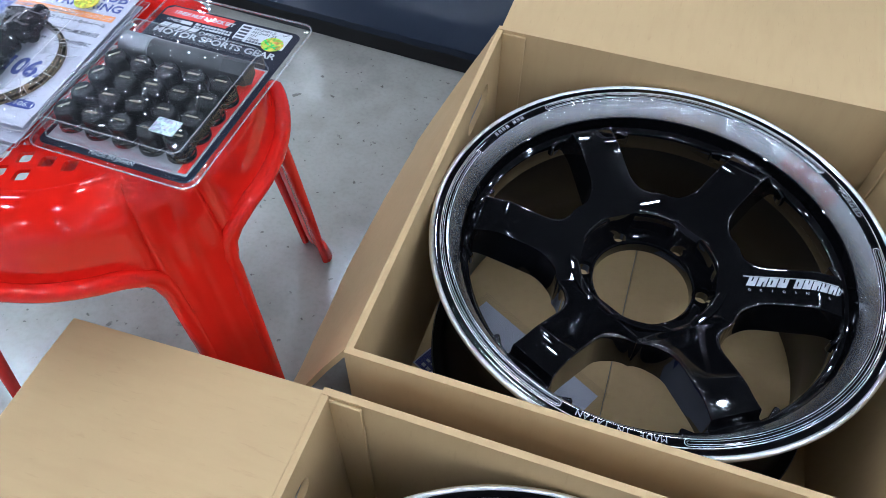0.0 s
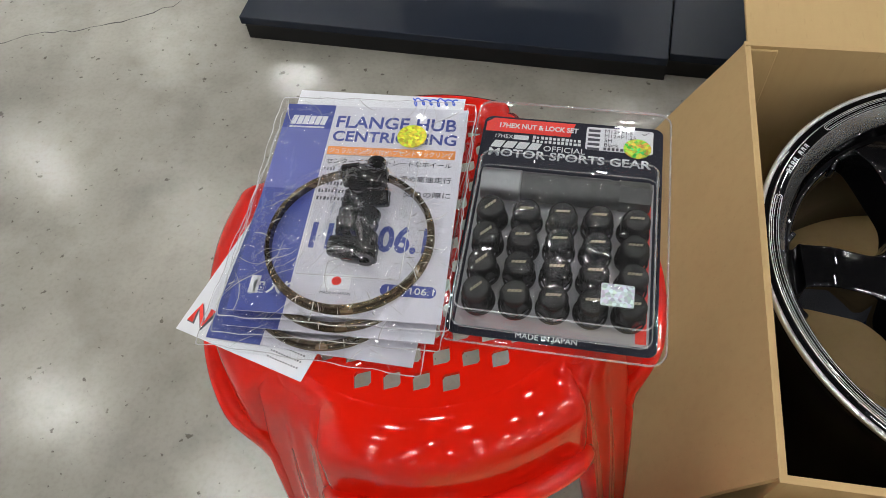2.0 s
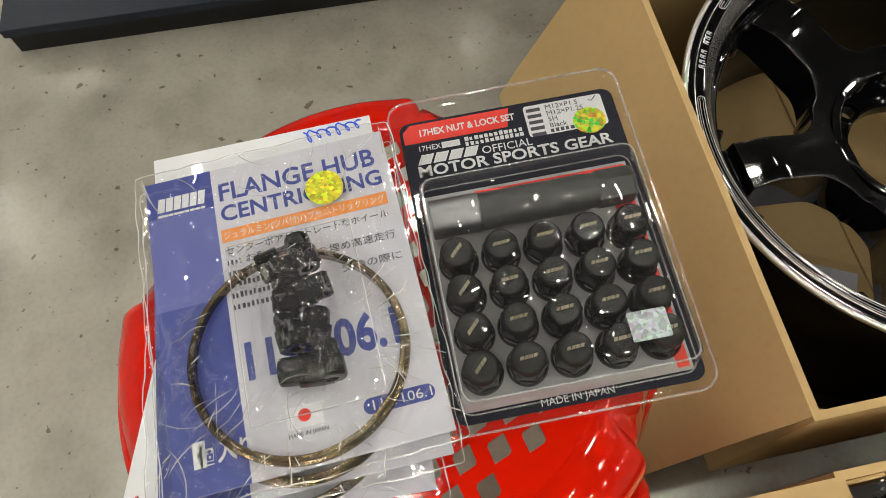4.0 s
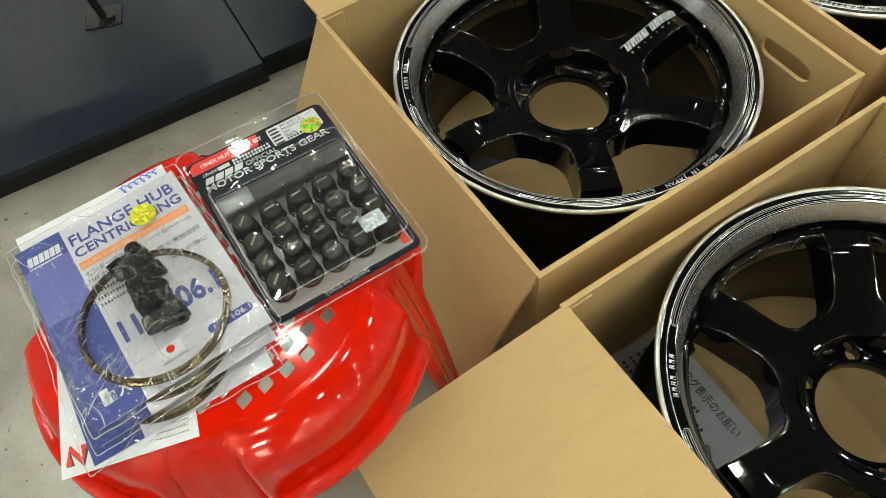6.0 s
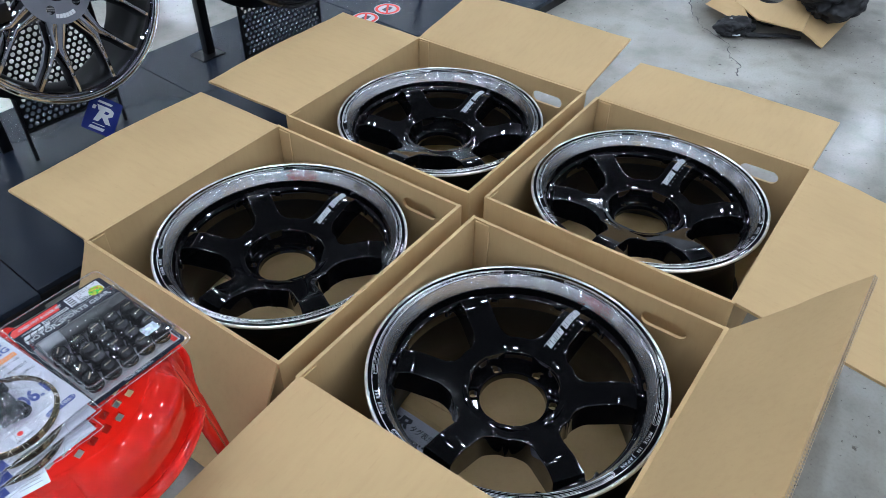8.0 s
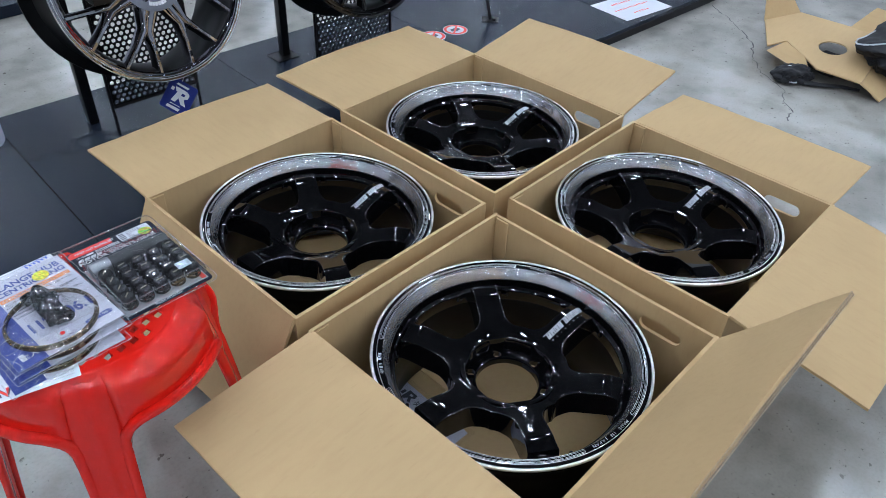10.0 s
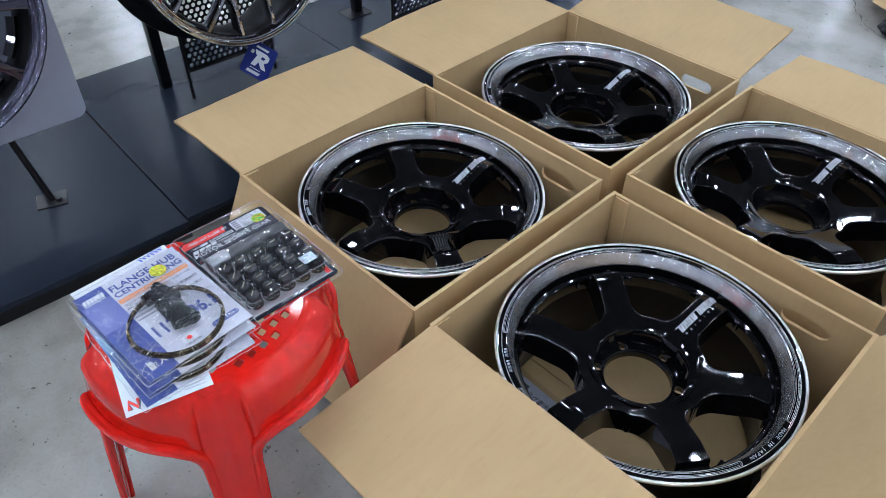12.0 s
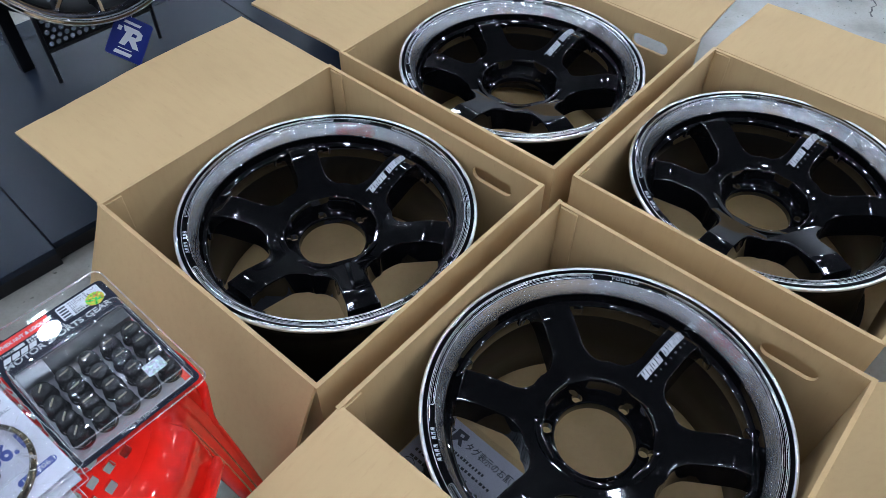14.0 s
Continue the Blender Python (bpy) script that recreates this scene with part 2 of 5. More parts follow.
def hologram(name, hue, sat, val):
    """Foil whose colour breaks into small flecks."""
    m = material(name, (0.6, 0.6, 0.1), 0.30, metal=0.35)
    nt = m.node_tree
    b = nt.nodes["Principled BSDF"]
    tc = nt.nodes.new("ShaderNodeTexCoord")
    v = nt.nodes.new("ShaderNodeTexVoronoi")
    v.inputs["Scale"].default_value = 430.0
    nt.links.new(tc.outputs["Object"], v.inputs["Vector"])
    sep = nt.nodes.new("ShaderNodeSeparateColor")
    nt.links.new(v.outputs["Color"], sep.inputs[0])
    mr = nt.nodes.new("ShaderNodeMapRange")
    mr.inputs["To Min"].default_value, mr.inputs["To Max"].default_value = hue[0], hue[1]
    nt.links.new(sep.outputs[0], mr.inputs["Value"])
    c = nt.nodes.new("ShaderNodeCombineColor")
    c.mode = "HSV"
    nt.links.new(mr.outputs[0], c.inputs[0])
    c.inputs[1].default_value = sat
    mv = nt.nodes.new("ShaderNodeMapRange")
    mv.inputs["To Min"].default_value, mv.inputs["To Max"].default_value = val * 0.45, val
    nt.links.new(sep.outputs[1], mv.inputs["Value"])
    nt.links.new(mv.outputs[0], c.inputs[2])
    nt.links.new(c.outputs[0], b.inputs["Base Color"])
    return m


M_holo_yellow = hologram("yellow_foil", (0.11, 0.22), 0.94, 0.85)
M_holo_green = hologram("green_foil", (0.05, 0.36), 0.94, 0.80)
M_holo_silver = hologram("silver_foil", (0.4, 0.75), 0.22, 0.75)


# ---------------------------------------------------------------- building helpers
def part(name, bm, mat, parent=None, label="", smooth=38):
    me = bpy.data.meshes.new(name)
    bm.normal_update()
    bm.to_mesh(me)
    bm.free()
    for mm in (mat if isinstance(mat, (list, tuple)) else (mat,)):
        me.materials.append(mm)
    if smooth:
        for p in me.polygons:
            p.use_smooth = True
        me.set_sharp_from_angle(angle=radians(smooth))
    ob = new(name, me)
    ob.parent = parent
    if label:
        ob["label"] = label
    return ob


def thing(name, m, label, category, group="", kind=""):
    ob = new(name)
    ob.empty_display_size = 0.05
    ob.matrix_basis = m
    return tagged(ob, label, category, group, kind)


def block(bm, x0, x1, y0, y1, z0, z1, bevel=0.0, segs=2):
    """A box; bevelled if asked. Returns its vertices."""
    own = bmesh.new()
    bmesh.ops.create_cube(own, size=1)
    for v in own.verts:
        v.co = Vector(((x0 + x1) / 2 + v.co.x * (x1 - x0), (y0 + y1) / 2 + v.co.y * (y1 - y0), (z0 + z1) / 2 + v.co.z * (z1 - z0)))
    if bevel:
        bmesh.ops.bevel(own, geom=own.edges[:], offset=bevel, segments=segs, profile=0.5, affect="EDGES")
    return merge(bm, own)


def merge(bm, own, m=None):
    """Adds bmesh own to bm, moved by m."""
    made = {}
    for v in own.verts:
        made[v] = bm.verts.new(m @ v.co if m else v.co)
    for f in own.faces:
        try:
            nf = bm.faces.new([made[v] for v in f.verts])
            nf.material_index = f.material_index
        except ValueError:
            pass
    own.free()
    return list(made.values())


def lathe(bm, profile, n=96, close=True, a0=0.0, a1=360.0):
    """Turns a profile of (radius, height) round z."""
    full = a1 - a0 >= 359.9
    steps = n if full else n + 1
    rings = []
    for i in range(steps):
        a = radians(a0 + (a1 - a0) * i / n)
        rings.append([bm.verts.new((r * math.cos(a), r * math.sin(a), z)) for r, z in profile])
    k = len(profile)
    for i in range(n):
        p, q = rings[i], rings[(i + 1) % steps]
        for j in range(k if close else k - 1):
            bm.faces.new((p[j], q[j], q[(j + 1) % k], p[(j + 1) % k]))
    return rings


def tube(bm, path, radius, n=8, closed=False, flat=1.0):
    """A round bar along a path of points."""
    pts = [Vector(p) for p in path]
    rings = []
    for i, p in enumerate(pts):
        a = pts[i - 1] if (i or closed) else p
        c = pts[(i + 1) % len(pts)] if (i < len(pts) - 1 or closed) else p
        d = (c - a).normalized()
        side = d.cross(Vector((0, 0, 1)))
        side = side.normalized() if side.length > 1e-4 else Vector((1, 0, 0))
        up = side.cross(d)
        rad = radius[i] if isinstance(radius, (list, tuple)) else radius
        rings.append([bm.verts.new(p + rad * (math.cos(t) * side + flat * math.sin(t) * up)) for t in (2 * math.pi * j / n for j in range(n))])
    for i in range(len(rings) if closed else len(rings) - 1):
        p, q = rings[i], rings[(i + 1) % len(rings)]
        for j in range(n):
            bm.faces.new((p[j], q[j], q[(j + 1) % n], p[(j + 1) % n]))
    if not closed:
        bm.faces.new(rings[0])
        bm.faces.new(rings[-1][::-1])


def loop_round(x0, x1, y0, y1, r, n=6):
    """The outline of a rectangle with round corners, counter-clockwise."""
    out = []
    for cx, cy, a in ((x1 - r, y0 + r, -90), (x1 - r, y1 - r, 0), (x0 + r, y1 - r, 90), (x0 + r, y0 + r, 180)):
        for i in range(n + 1):
            t = radians(a + 90 * i / n)
            out.append((cx + r * math.cos(t), cy + r * math.sin(t)))
    return out


def circle(cx, cy, r, n=24):
    return [(cx + r * math.cos(2 * math.pi * i / n), cy + r * math.sin(2 * math.pi * i / n)) for i in range(n)]


def sheet(bm, outer, holes=(), z0=0.0, z1=0.001):
    """A flat plate with the outline outer and holes through it, from height z0 to z1."""
    own = bmesh.new()
    edges = []
    for lp in (outer, *holes):
        vs = [own.verts.new((x, y, z1)) for x, y in lp]
        edges += [own.edges.new((vs[i], vs[(i + 1) % len(vs)])) for i in range(len(vs))]
    bmesh.ops.triangle_fill(own, use_beauty=True, use_dissolve=False, edges=edges, normal=(0, 0, 1))
    for f in own.faces:
        if f.normal.z < 0:
            f.normal_flip()
    if abs(z1 - z0) > 1e-7:
        top = own.faces[:]
        ret = bmesh.ops.extrude_face_region(own, geom=top, use_keep_orig=True)
        for v in (g for g in ret["geom"] if isinstance(g, bmesh.types.BMVert)):
            v.co.z = z0
        bmesh.ops.recalc_face_normals(own, faces=own.faces[:])
    return merge(bm, own)


def panel(p00, p10, p11, p01, thick, nx=10, ny=6, bow=0.0, wav=0.0, seed=0.0):
    """A board on four corners, thick on its under side, a little bowed and wavy."""
    bm = bmesh.new()
    p00, p10, p11, p01 = (Vector(p) for p in (p00, p10, p11, p01))
    nrm = (p10 - p00).cross(p01 - p00).normalized()
    top, bot = [], []
    for j in range(ny + 1):
        v = j / ny
        tr, br = [], []
        for i in range(nx + 1):
            u = i / nx
            p = p00 * (1 - u) * (1 - v) + p10 * u * (1 - v) + p11 * u * v + p01 * (1 - u) * v
            edge = min(1.0, 4 * v)
            p = p + nrm * (bow * 4 * u * (1 - u) * v + wav * edge * (noise.noise(Vector((u * 3 + seed, v * 2, seed))) + 0.4 * noise.noise(Vector((u * 9, v * 7 + seed, 3.1)))))
            tr.append(bm.verts.new(p))
            br.append(bm.verts.new(p - nrm * thick))
        top.append(tr)
        bot.append(br)
    for j in range(ny):
        for i in range(nx):
            bm.faces.new((top[j][i], top[j][i + 1], top[j + 1][i + 1], top[j + 1][i]))
            bm.faces.new((bot[j][i], bot[j + 1][i], bot[j + 1][i + 1], bot[j][i + 1]))
    for i in range(nx):
        bm.faces.new((top[0][i], bot[0][i], bot[0][i + 1], top[0][i + 1]))
        bm.faces.new((top[ny][i], top[ny][i + 1], bot[ny][i + 1], bot[ny][i]))
    for j in range(ny):
        bm.faces.new((top[j][0], top[j + 1][0], bot[j + 1][0], bot[j][0]))
        bm.faces.new((top[j][nx], bot[j][nx], bot[j + 1][nx], top[j + 1][nx]))
    return bm


def text_bm(words, size, thick=0.00015, width=None, align="LEFT", bold=0.0):
    """Words in the built-in font, as a mesh lying in the xy plane."""
    cu = bpy.data.curves.new("words", "FONT")
    cu.body, cu.size, cu.extrude, cu.align_x, cu.resolution_u = words, size, thick, align, 3
    cu.offset = bold
    ob = new("words", cu)
    dg = bpy.context.evaluated_depsgraph_get()
    me = bpy.data.meshes.new_from_object(ob.evaluated_get(dg))
    bm = bmesh.new()
    bm.from_mesh(me)
    bpy.data.objects.remove(ob)
    bpy.data.curves.remove(cu)
    bpy.data.meshes.remove(me)
    if width and bm.verts:
        w = max(v.co.x for v in bm.verts) - min(v.co.x for v in bm.verts)
        if w > 0:
            bmesh.ops.scale(bm, vec=(width / w, 1, 1), verts=bm.verts[:])
    return bm


def words(name, text, size, mat, parent, x, y, z, width=None, turn=0.0, align="LEFT", bold=0.0):
    bm = text_bm(text, size, 0.00012, width, align, bold)
    bmesh.ops.transform(bm, matrix=pose(x, y, z, 0, 0, turn), verts=bm.verts[:])
    return part(name, bm, mat, parent, smooth=0)


def bars(bm, x, y, z, w, h, n, rng, gap=0.0012, thick=0.00025):
    """A row of small bars for writing that cannot be read."""
    step = w / n
    for i in range(n):
        ww = (step - gap) * rng.uniform(0.65, 1.0)
        hh = h * rng.uniform(0.75, 1.0)
        block(bm, x + i * step, x + i * step + ww, y, y + hh, z, z + thick)


# ---------------------------------------------------------------- the room
def flat_box(name, x0, x1, y0, y1, z0, z1, mat, label, cat):
    bm = bmesh.new()
    block(bm, x0, x1, y0, y1, z0, z1)
    return tagged(part(name, bm, mat, None, smooth=0), label, cat, kind="structure")


ROOM = (-24.0, 24.0, -26.0, 22.0, 9.4)
bm = bmesh.new()
bmesh.ops.create_grid(bm, x_segments=60, y_segments=60, size=1)
for v in bm.verts:
    v.co = Vector((v.co.x * 24.2, -2.0 + v.co.y * 24.2, 0))
floor_sheet = tagged(part("floor", bm, M_floor, None, smooth=0), "worn grey polished concrete showroom floor with scuffs", "floor", kind="structure")


def crack(start, stops, width, seed, crack_mat):
    """A thin ragged crack in the floor."""
    rng = random.Random(seed)
    pts = [Vector((*start, 0))]
    for x, y in stops:
        a, b = pts[-1], Vector((x, y, 0))
        n = max(3, int((b - a).length / 0.018))
        side = Vector((-(b - a).y, (b - a).x, 0)).normalized()
        for i in range(1, n + 1):
            pts.append(a.lerp(b, i / n) + side * rng.uniform(-0.007, 0.007))
    bm = bmesh.new()
    prev = None
    for i, p in enumerate(pts):
        d = (pts[min(i + 1, len(pts) - 1)] - pts[max(i - 1, 0)]).normalized()
        side = Vector((-d.y, d.x, 0)) * width * rng.uniform(0.25, 1.0)
        pair = (bm.verts.new(p + side + Vector((0, 0, 0.0006))), bm.verts.new(p - side + Vector((0, 0, 0.0006))))
        if prev:
            bm.faces.new((prev[0], prev[1], pair[1], pair[0]))
        prev = pair
    return part("crack", bm, crack_mat, floor_sheet, "dark ragged crack", smooth=0)


M_crack_dark = material("crack_line", (0.06, 0.055, 0.05), 0.9, vary=0.3, scale=80.0)
crack((2.82, 0.57), ((2.66, 0.36), (2.55, 0.25), (2.40, 0.17), (2.29, 0.09), (2.22, -0.04), (2.12, -0.08), (2.08, -0.13), (1.99, -0.15)), 0.0032, 4, M_crack_dark)
crack((-1.60, 0.64), ((-1.37, 0.71), (-1.24, 0.758), (-1.10, 0.80), (-1.01, 0.85), (-0.90, 0.93)), 0.0016, 9, M_crack_dark)
# The four walls stay out of view, added for fill light and reflections.
flat_box("wall_north", -24.2, 24.2, 22.0, 22.2, 0, 9.4, M_wall, "unseen grey wall added to close the hall behind displays", "wall")
flat_box("wall_south", -24.2, 24.2, -26.2, -26.0, 0, 9.4, M_wall, "unseen grey wall added to close the hall", "wall")
flat_box("wall_east", 24.0, 24.2, -26.0, 22.0, 0, 9.4, M_wall, "unseen grey wall added at the hall's side", "wall")
flat_box("wall_west", -24.2, -24.0, -26.0, 22.0, 0, 9.4, M_wall, "unseen grey wall added at the hall's side", "wall")
flat_box("ceiling", -24.2, 24.2, -26.2, 22.2, 9.4, 9.5, M_ceiling, "dark painted ceiling with round lamps", "ceiling")


def emission(name, color, strength):
    m = bpy.data.materials.new(name)
    m.use_nodes = True
    nt = m.node_tree
    nt.nodes.remove(nt.nodes["Principled BSDF"])
    e = nt.nodes.new("ShaderNodeEmission")
    e.inputs["Color"].default_value, e.inputs["Strength"].default_value = (*color, 1), strength
    nt.links.new(e.outputs[0], nt.nodes["Material Output"].inputs["Surface"])
    return m


M_glow = emission("lamp_glow", (0.95, 0.98, 0.94), LAMP_POWER)
lamp = thing("ceiling_light", pose(-7.08, 2.67, 9.0), "round white high-bay ceiling lamp", "ceiling light", "ceiling lamps")
bm = bmesh.new()
lathe(bm, [(0.0, 0.36), (0.06, 0.36), (0.08, 0.24), (0.175, 0.06), (0.175, 0.0), (0.160, 0.0), (0.160, 0.04), (0.0, 0.06)], 32, False)
part("housing", bm, M_wall, lamp)
bm = bmesh.new()
lathe(bm, [(0.0, 0.004), (0.145, 0.008), (0.152, 0.02), (0.0, 0.03)], 32, False)
part("diffuser", bm, M_glow, lamp)
for a in range(-14, 15):
    for b in range(-14, 17):
        x, y = -7.08 + 0.88 * a + 3.06 * b, 2.67 + 3.51 * a - 0.77 * b
        if (a or b) and ROOM[0] + 0.3 < x < ROOM[1] - 0.3 and ROOM[2] + 0.3 < y < ROOM[3] - 0.3:
            copy_thing(lamp, pose(x, y, 9.0))


# ---------------------------------------------------------------- cardboard boxes
H, T = 0.288, 0.007


def wall_slot(name, length, height, slot, m, parent):
    """One side of a box, standing, with a hand hole if slot says so."""
    bm = bmesh.new()
    outer = [(length * i / 8, 0.0) for i in range(9)] + [(length - length * i / 8, height) for i in range(9)]
    holes = [loop_round(slot - 0.044, slot + 0.044, height - 0.068, height - 0.037, 0.0150, 5)] if slot else []
    sheet(bm, outer, holes, -T / 2, T / 2)
    bmesh.ops.transform(bm, matrix=m @ pose(0, 0, 0, 90), verts=bm.verts[:])
    return part(name, bm, M_card, parent, smooth=30)


def flutes(p, q, up, depth, parent):
    """The open zigzag edge of a double-wall board from p to q."""
    p, q, up, depth = Vector(p), Vector(q), Vector(up).normalized(), Vector(depth).normalized()
    bm = bmesh.new()
    d = (q - p)
    n = int(d.length / 0.0030)
    for lo, hi in ((-0.0031, -0.0002), (0.0002, 0.0031)):
        prev = None
        for i in range(n + 1):
            o = p + d * i / n + up * (lo if i % 2 else hi)
            a, b = bm.verts.new(o + depth * 0.0016), bm.verts.new(o - depth * 0.003)
            if prev:
                bm.faces.new((prev[0], a, b, prev[1]))
            prev = (a, b)
    for h in (-0.0034, 0.0, 0.0034):
        vs = [bm.verts.new(p + up * (h + e) + depth * 0.0017) for e in (-0.0004, 0.0004)] + [bm.verts.new(q + up * (h + e) + depth * 0.0017) for e in (0.0004, -0.0004)]
        bm.faces.new(vs)
    return part("fluted_edge", bm, M_flute, parent, "open fluted paper edge", smooth=0)


def carton(x0, x1, y0, y1, flaps, label, seed, both=False):
    """An open box; flaps: side -> (length, degrees above level, drop of the two tips)."""
    box = thing("cardboard_box", pose(0, 0, 0), label, "cardboard box", "wheel boxes")
    w, d = x1 - x0, y1 - y0
    wall_slot("side_wall", w, H, False, pose(x0, y0 + T / 2, 0.0), box)
    wall_slot("side_wall", w, H, False, pose(x0, y1 - T / 2, 0.0), box)
    wall_slot("side_wall", d - 2 * T, H - 0.001, (d - 2 * T - 0.103) if both else 0, pose(x0 + T / 2, y0 + T, 0.0, 0, 0, 90), box)
    wall_slot("side_wall", d - 2 * T, H - 0.001, 0.098, pose(x1 - T / 2, y0 + T, 0.0, 0, 0, 90), box)
    xm = (x0 + x1) / 2
    for a, b in ((x0 + T, xm - 0.0008), (xm + 0.0008, x1 - T)):
        bm = bmesh.new()
        block(bm, a, b, y0 + T, y1 - T, 0.001, 0.008, 0.0008, 1)
        part("bottom_flap", bm, M_card, box)
    bm = bmesh.new()
    block(bm, x0 + T, x0 + T + 0.032, y1 - T - 0.0035, y1 - T, 0.01, H - 0.004, 0.001, 1)
    part("glue_tab", bm, M_card, box)
    bm = bmesh.new()
    block(bm, x1 - T - 0.0035, x1 - T, y1 - T - 0.036, y1 - T - 0.004, 0.01, H - 0.004, 0.001, 1)
    part("glue_tab", bm, M_card, box)
    for side, (length, rise, lift_a, lift_b) in flaps.items():
        if side == "x-":
            a, b, out = Vector((x0, y1, H)), Vector((x0, y0, H)), Vector((-1, 0, 0))
        elif side == "x+":
            a, b, out = Vector((x1, y0, H)), Vector((x1, y1, H)), Vector((1, 0, 0))
        elif side == "y+":
            a, b, out = Vector((x1, y1, H)), Vector((x0, y1, H)), Vector((0, 1, 0))
        else:
            a, b, out = Vector((x0, y0, H)), Vector((x1, y0, H)), Vector((0, -1, 0))
        way = out * math.cos(radians(rise)) + Vector((0, 0, 1)) * math.sin(radians(rise))
        inset = (b - a).normalized() * 0.004
        p01 = a + way * length + Vector((0, 0, lift_a)) + inset
        p11 = b + way * length + Vector((0, 0, lift_b)) - inset
        bm = panel(b - inset, a + inset, p01, p11, T * 0.85, 26, 8, 0.004, 0.0042, seed + len(side) * 1.7)
        fl = part("flap", bm, M_card_x if side[0] == "x" else M_card_y, box, smooth=30)
        if (side == "y-" and rise > 10):
            nrm = (a - b).cross(p01 - a).normalized()
            flutes(p01 - nrm * T * 0.42, p11 - nrm * T * 0.42, nrm, way, fl)
    return box


BOX_A = (0.0, 0.523, 0.0, 0.526)
BOX_B = (-0.002, 0.511, -0.565, -0.038)
BOX_C = (0.565, 1.095, 0.010, 0.543)
BOX_D = (0.574, 1.090, -0.552, -0.022)
carton(*BOX_A, {"y+": (0.270, 0, 0.0, 0.0), "x-": (0.275, -64, 0, 0)}, "open brown cardboard box holding a black wheel, one flap hanging", 1.0, True)
carton(*BOX_B, {"x-": (0.270, -4, 0, 0), "y-": (0.265, 54, 0, 0)}, "open brown cardboard box with one flap raised, holding a wheel", 2.3, True)
carton(*BOX_C, {"y+": (0.282, 0, 0, 0), "x+": (0.260, 10, 0, 0)}, "open brown cardboard box beside the platform, holding a wheel", 3.1)
carton(*BOX_D, {"x+": (0.262, -3, 0, 0), "y-": (0.270, -8, 0, 0)}, "open brown cardboard box with wide flat flaps, holding a wheel", 4.6)


# ---------------------------------------------------------------- forged six-spoke wheels
def spoke_z(r):
    """Height of the spoke's face at radius r: it climbs outwards, levels off past a crease and drops at its foot."""
    u = max(0.0, (r - 0.080) / 0.120)
    crease = 0.0035 * math.log1p(math.exp((r - 0.174) / 0.0035))
    drop = min(1.0, max(0.0, (r - 0.2025) / 0.0032))
    return -0.0515 + 0.036 * u ** 1.05 - 0.40 * crease - 0.0130 * drop * drop * (3 - 2 * drop) - 0.3 * max(0.0, r - 0.2057)


def spoke_half(r):
    wedge = r * math.tan(radians(30)) * 1.002
    core = 0.0250 + 0.005 * max(0.0, (r - 0.180) / 0.036) ** 2
    if r <= 0.098:
        return wedge
    u = min(1.0, (r - 0.098) / 0.034)
    return min(wedge, wedge + (core - wedge) * math.sqrt(1 - (1 - u) ** 2))


def arc_text(text, size, radius, z, middle, mat, parent, name, flip=False):
    """Letters set round the lip, tops outwards."""
    bm = bmesh.new()
    step = size * 0.80
    total = step * (len(text) - 1)
    for i, ch in enumerate(text):
        if ch == " ":
            continue
        own = text_bm(ch, size, 0.0001, None, "CENTER")
        a = middle - math.degrees((i * step - total / 2) / radius)
        m = pose(0, 0, 0, 0, 0, a) @ pose(radius, 0, z, 0, 0, -90) @ Matrix.Diagonal((1.05, 1.0, 1, 1))
        merge(bm, own, m)
    return part(name, bm, mat, parent, smooth=0)


def logo_bars(bm, x0, x1, y0, y1, z, slant, n, thick=0.0003):
    """A slanted row of blocks that stands for a trade mark."""
    w = (x1 - x0) / n
    for i in range(n):
        a, b = x0 + i * w, x0 + i * w + w * 0.84
        lo = [bm.verts.new((x, y, z)) for x, y in ((a, y0), (b, y0), (b + slant, y1), (a + slant, y1))]
        hi = [bm.verts.new((v.co.x, v.co.y, z + thick)) for v in lo]
        bm.faces.new(hi)
        for j in range(4):
            bm.faces.new((lo[j], lo[(j + 1) % 4], hi[(j + 1) % 4], hi[j]))


